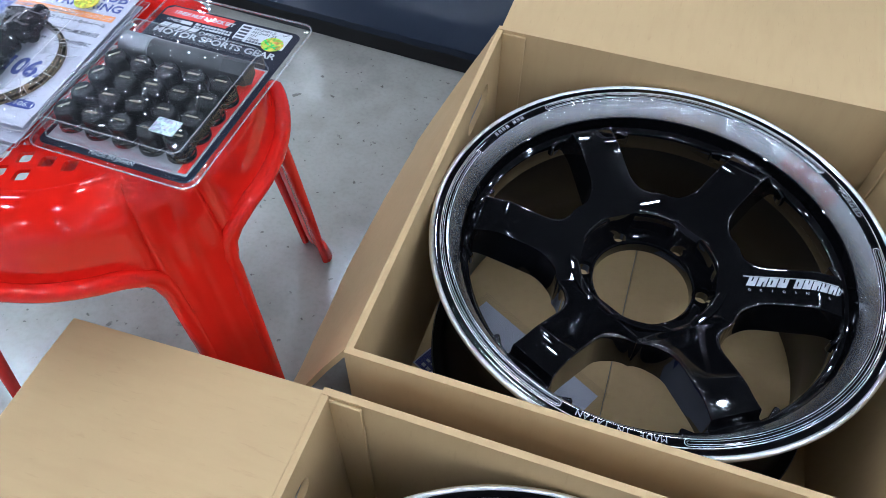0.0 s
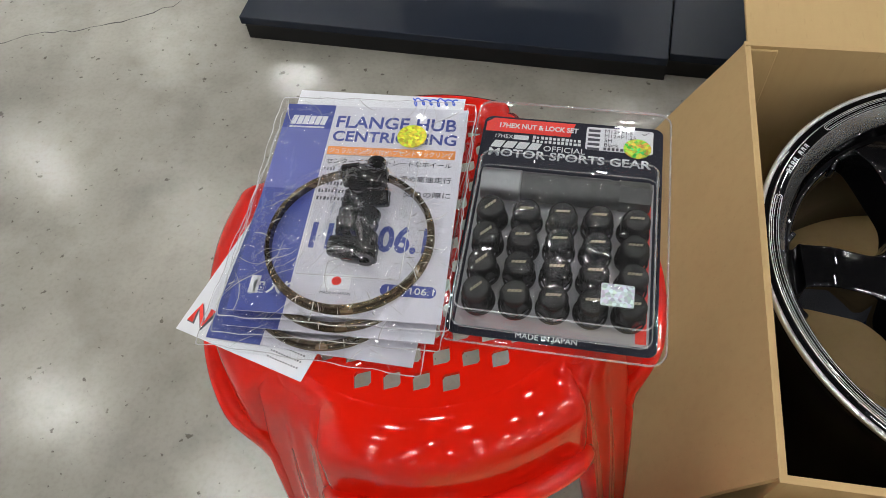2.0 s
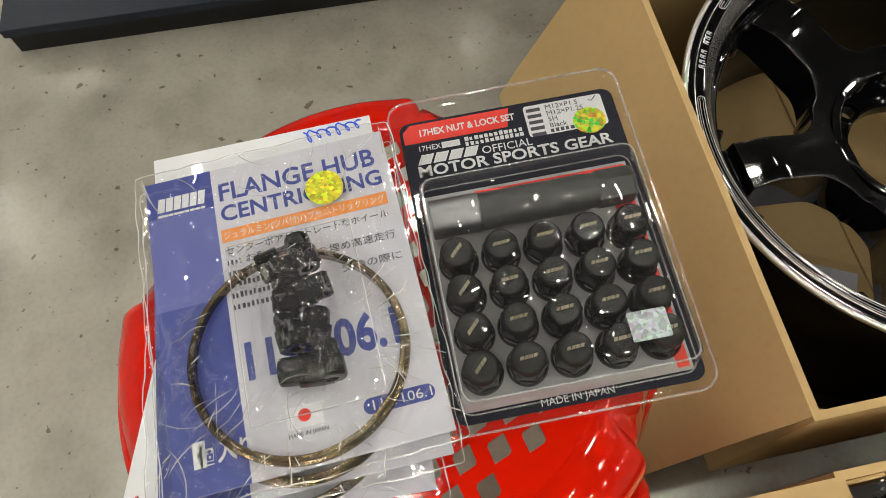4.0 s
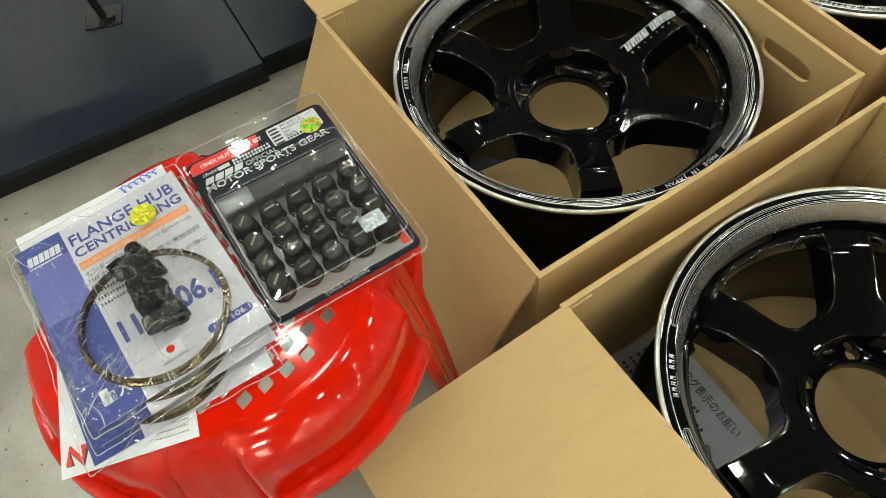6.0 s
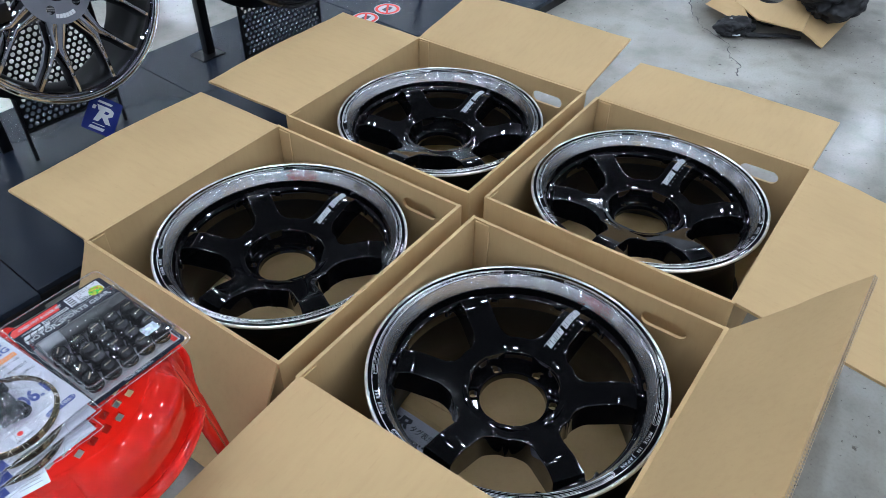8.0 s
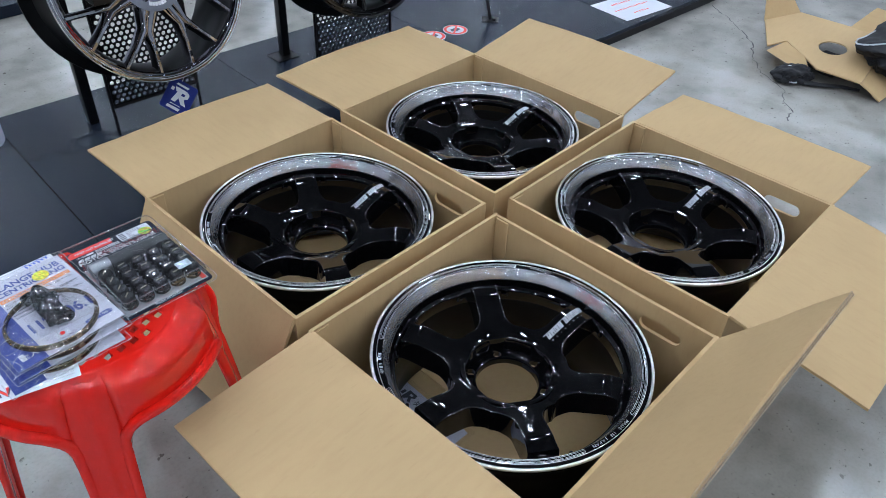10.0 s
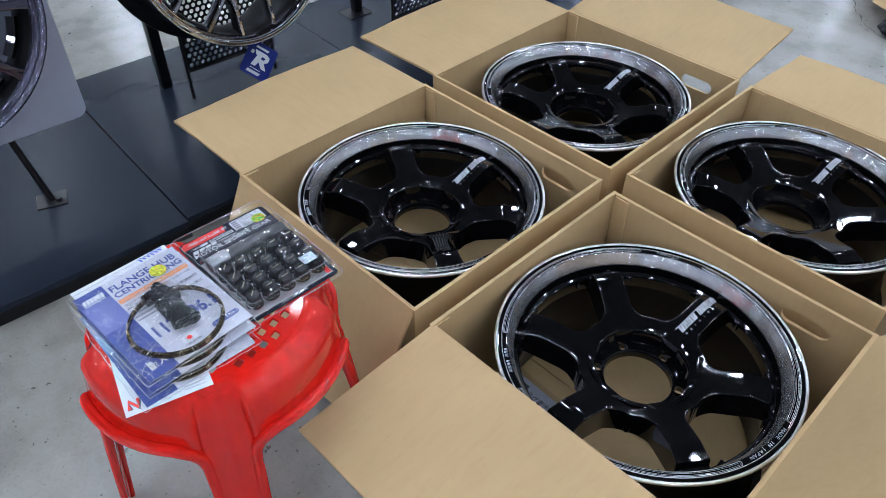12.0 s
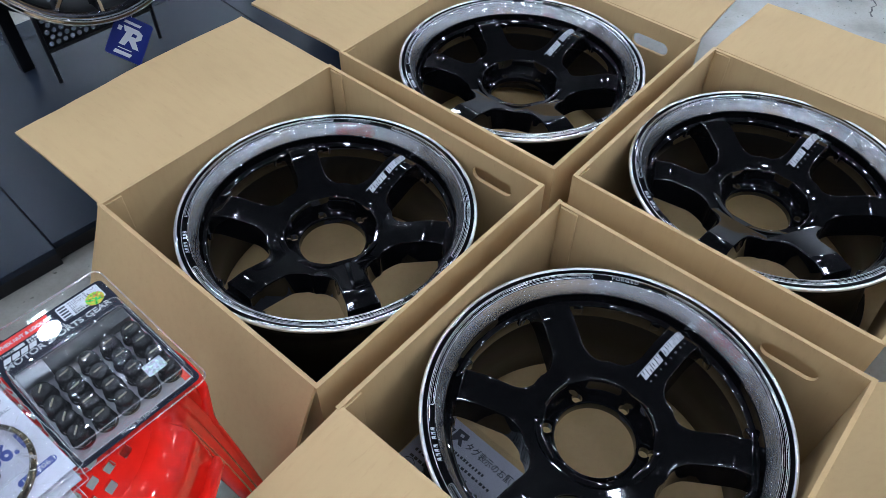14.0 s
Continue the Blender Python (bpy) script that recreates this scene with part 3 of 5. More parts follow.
def forged_wheel(m, label):
    w = thing("alloy_wheel", m, label, "wheel", "boxed alloy wheels")
    # outer and inner skin of the rim
    bm = bmesh.new()
    lathe(bm, [(0.2530, -0.0060), (0.2530, -0.0100), (0.2450, -0.0130), (0.2385, -0.024), (0.2340, -0.040), (0.2250, -0.055), (0.2170, -0.078), (0.2160, -0.150),
               (0.2260, -0.170), (0.2300, -0.225), (0.2380, -0.236), (0.2500, -0.238), (0.2520, -0.244), (0.2460, -0.2455), (0.2270, -0.236), (0.2220, -0.19),
               (0.2100, -0.15), (0.2085, -0.080), (0.2140, -0.060), (0.2195, -0.046), (0.2225, -0.0400), (0.2255, -0.0285), (0.2310, -0.0135), (0.2400, -0.0065)], 128)
    part("barrel", bm, M_black_in, w, "black painted wheel barrel")
    # polished wall of the lip
    bm = bmesh.new()
    lathe(bm, [(0.2204, -0.0254), (0.2199, -0.0244), (0.2203, -0.0232), (0.2216, -0.0199), (0.2232, -0.0165), (0.2249, -0.0132), (0.2267, -0.0100), (0.2285, -0.0070), (0.2301, -0.0044), (0.2310, -0.0029), (0.2315, -0.0024), (0.2320, -0.0032), (0.2308, -0.0100), (0.2256, -0.0240), (0.2240, -0.0280)], 192)
    part("lip", bm, M_lip, w, "polished machined lip")
    bm = bmesh.new()
    lathe(bm, [(0.2488, -0.0022), (0.2496, -0.0008), (0.2512, 0.0000), (0.2530, -0.0004), (0.2542, -0.0018), (0.2545, -0.0040), (0.2538, -0.0060), (0.2510, -0.0060), (0.2490, -0.0040)], 160)
    part("rim_edge", bm, M_lipedge, w, "bright turned rim edge")
    bm = bmesh.new()
    lathe(bm, [(0.2310, -0.0036), (0.2316, -0.0022), (0.2324, -0.0018), (0.2408, -0.0015), (0.2418, -0.0018), (0.2430, -0.0028), (0.2478, -0.0024), (0.2490, -0.0020), (0.2498, -0.0030), (0.2400, -0.0060)], 160)
    part("lip_band", bm, M_black, w, "gloss black band on the lip")
    bm = bmesh.new()
    lathe(bm, [(0.24135, -0.00175), (0.2415, -0.00140), (0.2421, -0.00150), (0.2424, -0.00210), (0.2420, -0.0026)], 160)
    part("band_edge", bm, M_lipedge, w, "fine bright edge of the black band")
    # machined pin lines with rounded ends, broken by the lettering
    for a0, a1 in ((15, 105), (135, 225), (255, 345)):
        a0, a1 = a0 + TEXT_TURN, a1 + TEXT_TURN
        for inset, size in ((0.0, 0.00040), (0.0021, 0.00024)):
            pts = []
            half = 0.0036 - inset
            for k in range(41):
                a = radians(a0 + (a1 - a0) * k / 40)
                pts.append(((0.2364 + half) * math.cos(a), (0.2364 + half) * math.sin(a), -0.0016))
            for k in range(1, 8):
                t = radians(90 - 22.5 * k)
                aa = radians(a1) + half * math.cos(t) / 0.2364
                pts.append(((0.2364 + half * math.sin(t)) * math.cos(aa), (0.2364 + half * math.sin(t)) * math.sin(aa), -0.0017))
            for k in range(41):
                a = radians(a1 - (a1 - a0) * k / 40)
                pts.append(((0.2364 - half) * math.cos(a), (0.2364 - half) * math.sin(a), -0.0018))
            for k in range(1, 8):
                t = radians(-90 + 22.5 * k)
                aa = radians(a0) - half * math.cos(t) / 0.2364
                pts.append(((0.2364 + half * math.sin(t)) * math.cos(aa), (0.2364 + half * math.sin(t)) * math.sin(aa), -0.0017))
            bm = bmesh.new()
            tube(bm, pts, size, 6, True)
            part("pin_line", bm, M_silver, w, "thin bright line cut into the black lip")
    arc_text("FORGED", 0.0090, 0.2335, -0.0012, 122 + TEXT_TURN, M_mark, w, "lettering")
    arc_text("MADE IN JAPAN", 0.0082, 0.2338, -0.0012, 0 + TEXT_TURN, M_mark, w, "lettering")
    for k in range(7):
        a = 240 + TEXT_TURN + 5.5 - k * 1.55 - (1.4 if k > 3 else 0)
        bm = bmesh.new()
        cut = 0.0016 * (k % 2)
        sheet(bm, [(-0.0030, 0.0), (-0.0018, 0.0), (-0.0016, 0.0022 + cut), (0.0008, 0.0022 + cut), (0.0006, 0.0), (0.0020, 0.0), (0.0034, 0.0072), (-0.0014, 0.0072)],
              [[(-0.0007, 0.0044 + cut), (0.0013, 0.0044 + cut), (0.0015, 0.0058 + cut * 0.3), (-0.0003, 0.0058 + cut * 0.3)]], 0, 0.0002)
        bmesh.ops.transform(bm, matrix=pose(0, 0, 0, 0, 0, a) @ pose(0.2336, 0, -0.0013, 0, 0, -90) @ Matrix.Diagonal((0.80, 0.80, 1, 1)), verts=bm.verts[:])
        part("lip_glyph", bm, M_mark, w, smooth=0)
    # gloss ledge inside the lip, over the ends of the windows
    bm = bmesh.new()
    lathe(bm, [(0.2228, -0.0240), (0.2204, -0.0246), (0.2192, -0.0258), (0.2172, -0.0358), (0.2160, -0.0396), (0.2130, -0.0412), (0.2104, -0.0424), (0.2092, -0.0436), (0.2086, -0.0456), (0.2082, -0.0580), (0.2100, -0.0700), (0.2150, -0.0640), (0.2200, -0.0440)], 160)
    part("inner_ledge", bm, M_black, w, "gloss black ledge inside the lip", smooth=26)
    # six spokes
    radii = [0.0775, 0.086, 0.091, 0.0955, 0.0982, 0.0990, 0.1000, 0.1015, 0.1035, 0.1060, 0.1095, 0.1135, 0.1185, 0.1245, 0.132, 0.141, 0.150, 0.158, 0.164, 0.1685, 0.1715, 0.174, 0.1765, 0.1795,
             0.184, 0.190, 0.1965, 0.2010, 0.2022, 0.2032, 0.2042, 0.2052, 0.2062, 0.2090, 0.2120, 0.2150]
    for k in range(6):
        bm = bmesh.new()
        rows = []
        for r in radii:
            hw, zt = spoke_half(r), spoke_z(r)
            c = 0.0016 + 0.0024 * math.exp(-((r - 0.108) / 0.013) ** 2)
            f = min(1.0, max(0.0, (r - 0.098) / 0.006))
            low = -0.094 + 0.026 * min(1.0, max(0.0, (r - 0.11) / 0.09))
            d = zt - low
            half = [(hw * 1.02 + 0.002, -d), (hw + 0.0012, -d * 0.45), (hw + 0.0002, -c - 0.0030)]
            for k2 in range(7):
                e = radians(90 * k2 / 6)
                half.append((hw - c * 1.3 + c * 1.3 * math.cos(e), f * (c * math.sin(e) - c)))
            half += [(hw - c * 1.3 - 0.0014, 0), (hw * 0.66, 0.00010), (hw * 0.36, 0.00018)]
            sec = [(-y, z) for y, z in half] + [(0, 0.0002)] + half[::-1]
            rows.append([bm.verts.new((r, y, zt + z)) for y, z in sec])
        for p, q in zip(rows, rows[1:]):
            for j in range(len(p) - 1):
                bm.faces.new((p[j], q[j], q[j + 1], p[j + 1]))
            bm.faces.new((p[-1], q[-1], q[0], p[0]))
        bm.faces.new(rows[0])
        bm.faces.new(rows[-1][::-1])
        bmesh.ops.recalc_face_normals(bm, faces=bm.faces[:])
        bmesh.ops.transform(bm, matrix=pose(0, 0, 0, 0, 0, 60 * k), verts=bm.verts[:])
        part("spoke", bm, M_black, w, smooth=50)
        # bead hump pad where the spoke meets the rim
        for side in (-1, 1):
            bm = bmesh.new()
            block(bm, -0.0034, 0.0034, -0.010, 0.010, -0.016, 0.0022, 0.0030, 4)
            bmesh.ops.transform(bm, matrix=pose(0, 0, 0, 0, 0, 60 * k + side * 12.5) @ pose(0.2098, 0, -0.044, 0, 0, side * 25), verts=bm.verts[:])
            part("spoke_pad", bm, M_black, w)
        # cast pocket under the hub's edge between two spokes, with a rough raised mark on its floor
        bm = bmesh.new()
        rows = []
        for j in range(17):
            e = -1 + j / 8
            a = radians(60 * k + 30 + 13.0 * e)
            reach = 0.0075 * math.sqrt(max(0.0, 1 - e * e))
            base = 0.0998 + 0.006 * e * e
            rows.append([bm.verts.new((r * math.cos(a), r * math.sin(a), z)) for r, z in ((base - 0.006, -0.0660), (base, -0.0690), (base + reach * 0.8, -0.0712), (base + reach, -0.0735), (base + reach, -0.092))])
        for p, q in zip(rows, rows[1:]):
            for j in range(4):
                bm.faces.new((p[j], q[j], q[j + 1], p[j + 1]))
        bmesh.ops.recalc_face_normals(bm, faces=bm.faces[:])
        part("hub_pocket", bm, M_cast, w, "rough cast pocket", smooth=40)
    # recessed hub with six bolt holes; its wall is scalloped round them
    bm = bmesh.new()
    rows = []
    for i in range(180):
        a = 2 * math.pi * i / 180
        near = abs((math.degrees(a) + 30) % 60 - 30)
        out = 0.0038 * math.exp(-(near / 11.0) ** 4)
        prof = [(0.0900 + out * 0.4, spoke_z(0.09) + 0.0004), (0.0822 + out, spoke_z(0.080) + 0.0012), (0.0806 + out, spoke_z(0.080) + 0.0006), (0.0794 + out, -0.0536), (0.0787 + out, -0.0550), (0.0782 + out, -0.0585), (0.0762 + out, -0.0870), (0.0750 + out, -0.0885)]
        rows.append([bm.verts.new((r * math.cos(a), r * math.sin(a), z)) for r, z in prof])
    for i in range(180):
        p, q = rows[i], rows[(i + 1) % 180]
        for j in range(len(p) - 1):
            bm.faces.new((p[j], q[j], q[j + 1], p[j + 1]))
    bmesh.ops.recalc_face_normals(bm, faces=bm.faces[:])
    part("hub_wall", bm, M_black, w, smooth=60)
    bm = bmesh.new()
    holes = [circle(0, 0, 0.0585, 64)] + [circle(0.0705 * math.cos(radians(60 * k)), 0.0705 * math.sin(radians(60 * k)), 0.0080, 20) for k in range(6)]
    sheet(bm, circle(0, 0, 0.0900, 96), holes, -0.100, -0.0880)
    part("hub", bm, M_black, w, smooth=30)
    bm = bmesh.new()
    lathe(bm, [(0.0583, -0.0980), (0.0583, -0.0868), (0.0591, -0.0848), (0.0610, -0.0838), (0.0630, -0.0850), (0.0638, -0.0882)], 96)
    part("bore_edge", bm, M_black, w)
    for k in range(6):
        a = radians(60 * k)
        bm = bmesh.new()
        lathe(bm, [(0.0126, -0.0882), (0.0122, -0.0850), (0.0114, -0.0838), (0.0104, -0.0842), (0.0082, -0.0915), (0.0080, -0.0915), (0.0080, -0.0890)], 24)
        bmesh.ops.translate(bm, vec=(0.0705 * math.cos(a), 0.0705 * math.sin(a), 0), verts=bm.verts[:])
        part("bolt_seat", bm, M_black, w)
    # white slanted block mark on one spoke, with a small spaced word under it
    shapes = ((0.1070, 0.0103, 4), (0.1530, 0.0088, 6))
    for x0, step, n in shapes:
        for i in range(n):
            x = x0 + i * step * 0.985
            wd = step * 0.86
            bm = bmesh.new()
            lo, hi = -0.0024, 0.0098
            lean = 0.0034 / (hi - lo)
            cut = ((0.50, 0.68, -1), (0.30, 0.46, 0), (0.46, 0.60, 1), (0.62, 0.78, -1), (0.36, 0.52, 1))[(i + n) % 5]
            c0, c1 = x + wd * cut[0], x + wd * cut[1]
            mid = lo + (hi - lo) * 0.55
            outer = [(x, lo), (x + wd, lo), (x + wd + 0.0034, hi), (x + 0.0034, hi)]
            holes = []
            if cut[2] < 0:
                outer[1:1] = [(c0, lo), (c0 + lean * (mid - lo), mid), (c1 + lean * (mid - lo), mid), (c1, lo)]
            elif cut[2] > 0:
                outer[3:3] = [(c1 + 0.0034, hi), (c1 + lean * (mid - lo), mid), (c0 + lean * (mid - lo), mid), (c0 + 0.0034, hi)]
            else:
                holes = [[(c0 + lean * 0.0028, lo + 0.0028), (c1 + lean * 0.0028, lo + 0.0028), (c1 + lean * 0.0094, hi - 0.0028), (c0 + lean * 0.0094, hi - 0.0028)]]
            sheet(bm, outer, holes, 0, 0.0003)
            for v in bm.verts:
                v.co.z += spoke_z(v.co.x) + 0.0006
            part("mark_block", bm, M_mark, w, "white slanted block of a mark", smooth=0)
    for lo, hi in ((0.1040, 0.1500), (0.1500, 0.2000)):
        bm = bmesh.new()
        rows = [(bm.verts.new((x, 0.0102, spoke_z(x) + 0.0008)), bm.verts.new((x, 0.0114, spoke_z(x) + 0.0008))) for x in [lo + (hi - lo) * i / 8 for i in range(9)]]
        for p, q in zip(rows, rows[1:]):
            bm.faces.new((p[0], q[0], q[1], p[1]))
        part("mark_line", bm, M_mark, w, smooth=0)
    bm = bmesh.new()
    for i, ch in enumerate("ORIGINAL"):
        x = 0.1110 + i * 0.0112
        merge(bm, text_bm(ch, 0.0046, 0.0001, None, "CENTER"), pose(x, -0.0096, spoke_z(x) + 0.0007))
    part("small_word", bm, M_mark, w, smooth=0)
    return w


TEXT_TURN = -92.0
WHEELS = [((0.262, 0.261, 0.256), 2.0, "gloss black six-spoke alloy wheel with a polished lip, in a box"),
          ((0.246, -0.303, 0.256), -5.0, "gloss black six-spoke alloy wheel with a polished lip, in a box"),
          ((0.820, 0.268, 0.261), 0.0, "gloss black six-spoke alloy wheel with a polished lip, in a box"),
          ((0.836, -0.279, 0.257), -3.0, "gloss black six-spoke alloy wheel with a polished lip, in a box")]
(first, turn, name) = WHEELS[0]
base_wheel = forged_wheel(pose(*first, 0, 0, turn), name)
for (x, y, z), turn, name in WHEELS[1:]:
    tagged(copy_thing(base_wheel, pose(x, y, z, 0, 0, turn)), name)


# ---------------------------------------------------------------- red stool
def stool(m):
    st = thing("plastic_stool", m, "glossy red round plastic stool with four splayed legs", "stool")
    # pierced middle of the seat
    bm = bmesh.new()
    holes = []
    for i in range(-7, 8):
        for j in range(-8, 9):
            x, y = 0.0225 * i + (0.01125 if j % 2 else 0), 0.0170 * j
            if math.hypot(x, y) < 0.122:
                a, b = (0.0090, 0.0066)
                holes.append([(x + a, y), (x + a * 0.15, y + b), (x - a * 0.15, y + b), (x - a, y), (x - a * 0.15, y - b), (x + a * 0.15, y - b)])
    sheet(bm, circle(0, 0, 0.1335, 72), holes, 0.4460, 0.4498)
    part("seat_grid", bm, M_red, st, smooth=30)
    # rounded shoulder, skirt and turned-out lower edge
    bm = bmesh.new()
    n = 360
    prof = [(0.1305, 0.4480), (0.1320, 0.4497), (0.1345, 0.4502), (0.1385, 0.4503), (0.1425, 0.4499), (0.1475, 0.4486), (0.1540, 0.4458), (0.1600, 0.4424), (0.1655, 0.4384), (0.1700, 0.4332),
            (0.1728, 0.4262), (0.1742, 0.4180), (0.1754, 0.4060), (0.1766, 0.3940), (0.1778, 0.3870), (0.1800, 0.3815), (0.1830, 0.3790),
            (0.1790, 0.3780), (0.1750, 0.3830), (0.1722, 0.4050), (0.1690, 0.4280), (0.1560, 0.4400), (0.1400, 0.4455)]
    lathe(bm, prof, n)
    # the rim steps in over each leg, which lies in a notch
    for v in bm.verts:
        a = math.degrees(math.atan2(v.co.y, v.co.x))
        off = min(abs((a - k * 90 + 180) % 360 - 180) for k in range(4))
        r = math.hypot(v.co.x, v.co.y)
        if r > 0.136:
            f = 1 / (1 + math.exp((off - 10.3) / 0.8))
            g = math.exp(-((off - 13.8) / 2.2) ** 2)
            k = 1 - (f * 0.118 - g * 0.006) * min(1.0, (r - 0.136) / 0.035)
            v.co.x, v.co.y = v.co.x * k, v.co.y * k
            # the skirt runs down beside each leg
            if v.co.z < 0.386:
                d = min(1.0, max(0.0, (17.0 - off) / 5.5))
                v.co.z -= 0.040 * d * d * (3 - 2 * d)
    part("seat", bm, M_red, st)
    top_z = 0.4400

    def centre(s):
        return 0.1535 + 0.0665 * s ** 0.72

    def width(s):
        return 0.0300 + 0.0060 * min(1.0, s / 0.18) - 0.0075 * s
    for k in range(4):
        bm = bmesh.new()
        outer, inner = [], []
        steps = 26
        for i in range(steps + 1):
            s = i / steps
            z = top_z * (1 - s)
            rr = centre(s) + 0.006 * max(0, (s - 0.95) / 0.05)
            hw = width(s)
            if i == 0:
                rr -= 0.012
                z += 0.0085
            if i == 1:
                rr -= 0.001
                z += 0.0110
            o, q = [], []
            for j in range(33):
                u = -1 + j / 16
                prof_r = 0.0030 + 0.0085 * u * u * (1 - abs(u) ** 9) + 0.0030 * math.exp(-(u / 0.26) ** 2)
                o.append(bm.verts.new((rr + prof_r - 0.0075, hw * u, z)))
                q.append(bm.verts.new((rr + prof_r - 0.0110, (hw - 0.002) * u, z)))
            outer.append(o)
            inner.append(q)
        for grid, turnf in ((outer, False), (inner, True)):
            for p, q in zip(grid, grid[1:]):
                for j in range(32):
                    f = (p[j], p[j + 1], q[j + 1], q[j])
                    bm.faces.new(f[::-1] if turnf else f)
        for j in range(32):
            bm.faces.new((outer[-1][j], outer[-1][j + 1], inner[-1][j + 1], inner[-1][j]))
            bm.faces.new((inner[0][j], inner[0][j + 1], outer[0][j + 1], outer[0][j]))
        for i in range(steps):
            bm.faces.new((outer[i][0], outer[i + 1][0], inner[i + 1][0], inner[i][0]))
            bm.faces.new((inner[i][32], inner[i + 1][32], outer[i + 1][32], outer[i][32]))
        bmesh.ops.recalc_face_normals(bm, faces=bm.faces[:])
        bmesh.ops.transform(bm, matrix=pose(0, 0, 0, 0, 0, 90 * k), verts=bm.verts[:])
        leg = part("leg", bm, M_red, st, smooth=60)
        # thicker moulded foot
        bm = bmesh.new()
        rows = []
        for s, grow in ((0.915, 0.0), (0.925, 0.0022), (0.940, 0.0026), (0.985, 0.0034), (0.997, 0.0020), (1.0, -0.002)):
            rr, hw = centre(s) + 0.004 * max(0, (s - 0.93) / 0.07), width(s) + grow
            rows.append([bm.verts.new((rr + 0.013 * (1 - abs(-1 + j / 8) ** 5) - 0.0075 + grow, hw * (-1 + j / 8), max(0.0, top_z * (1 - s)))) for j in range(17)])
        for p, q in zip(rows, rows[1:]):
            for j in range(16):
                bm.faces.new((p[j], p[j + 1], q[j + 1], q[j]))
        bmesh.ops.recalc_face_normals(bm, faces=bm.faces[:])
        bmesh.ops.transform(bm, matrix=pose(0, 0, 0, 0, 0, 90 * k), verts=bm.verts[:])
        part("foot", bm, M_red, leg, smooth=60)
        # rolled edge from one leg, under the seat, to the next
        pts, rad = [], []

        def edge(s, side):
            rr = centre(s) - 0.0050
            hw = (width(s) - 0.0035) * side
            a = radians(90 * k + (90 if side < 0 else 0))
            return Vector((rr * math.cos(a) - hw * math.sin(a), rr * math.sin(a) + hw * math.cos(a), top_z * (1 - s)))
        for i in range(16):
            pts.append(edge(0.995 - 0.800 * i / 15, 1))
            rad.append(0.0050 + 0.0040 * i / 15)
        for i in range(25):
            u = i / 24
            a = radians(90 * k + 14.5 + 61.0 * u)
            e = abs(2 * u - 1)
            pts.append(Vector((0.1850 * math.cos(a), 0.1850 * math.sin(a), 0.3800 - 0.012 * max(0.0, (e - 0.85) / 0.15) ** 2)))
            rad.append(0.0085)
        for i in range(16):
            pts.append(edge(0.195 + 0.800 * i / 15, -1))
            rad.append(0.0090 - 0.0040 * i / 15)
        for _ in range(2):
            pts = [pts[0]] + [(pts[i - 1] + 2 * pts[i] + pts[i + 1]) / 4 for i in range(1, len(pts) - 1)] + [pts[-1]]
        bm = bmesh.new()
        tube(bm, pts, rad, 10)
        part("rolled_edge", bm, M_red, st, smooth=60)
    return st


STOOL = pose(-0.299, 0.096, 0.0, 0, 0, 62)
stool(STOOL)


# ---------------------------------------------------------------- display platform
PLAT = pose(-0.80, 0.790, 0, 0, 0, -3.4)
platform = thing("display_platform", PLAT, "low dark board display platform standing on the concrete floor", "platform", kind="structure")
for i in range(8):
    bm = bmesh.new()
    block(bm, max(0.0, 0.765 * i - 0.008) + 0.0012, 0.765 * (i + 1) - 0.0092, 0.014 if i else 0.0, 0.822, 0.036, 0.052, 0.0012, 1)
    part("board", bm, M_tile, platform)
bm = bmesh.new()
block(bm, 0.006, 0.757, 0.006, 0.812, 0.0, 0.036)
block(bm, 0.757, 6.10, 0.020, 0.812, 0.0, 0.036)
part("plinth", bm, M_tile_side, platform, smooth=0)


bm = bmesh.new()
block(bm, -3.0, 0.55, 2.48, 3.2, 0.0, 0.05, 0.002, 1)
tagged(part("platform_far", bm, M_tile, None), "low dark display platform further back on the floor", "platform", kind="structure")


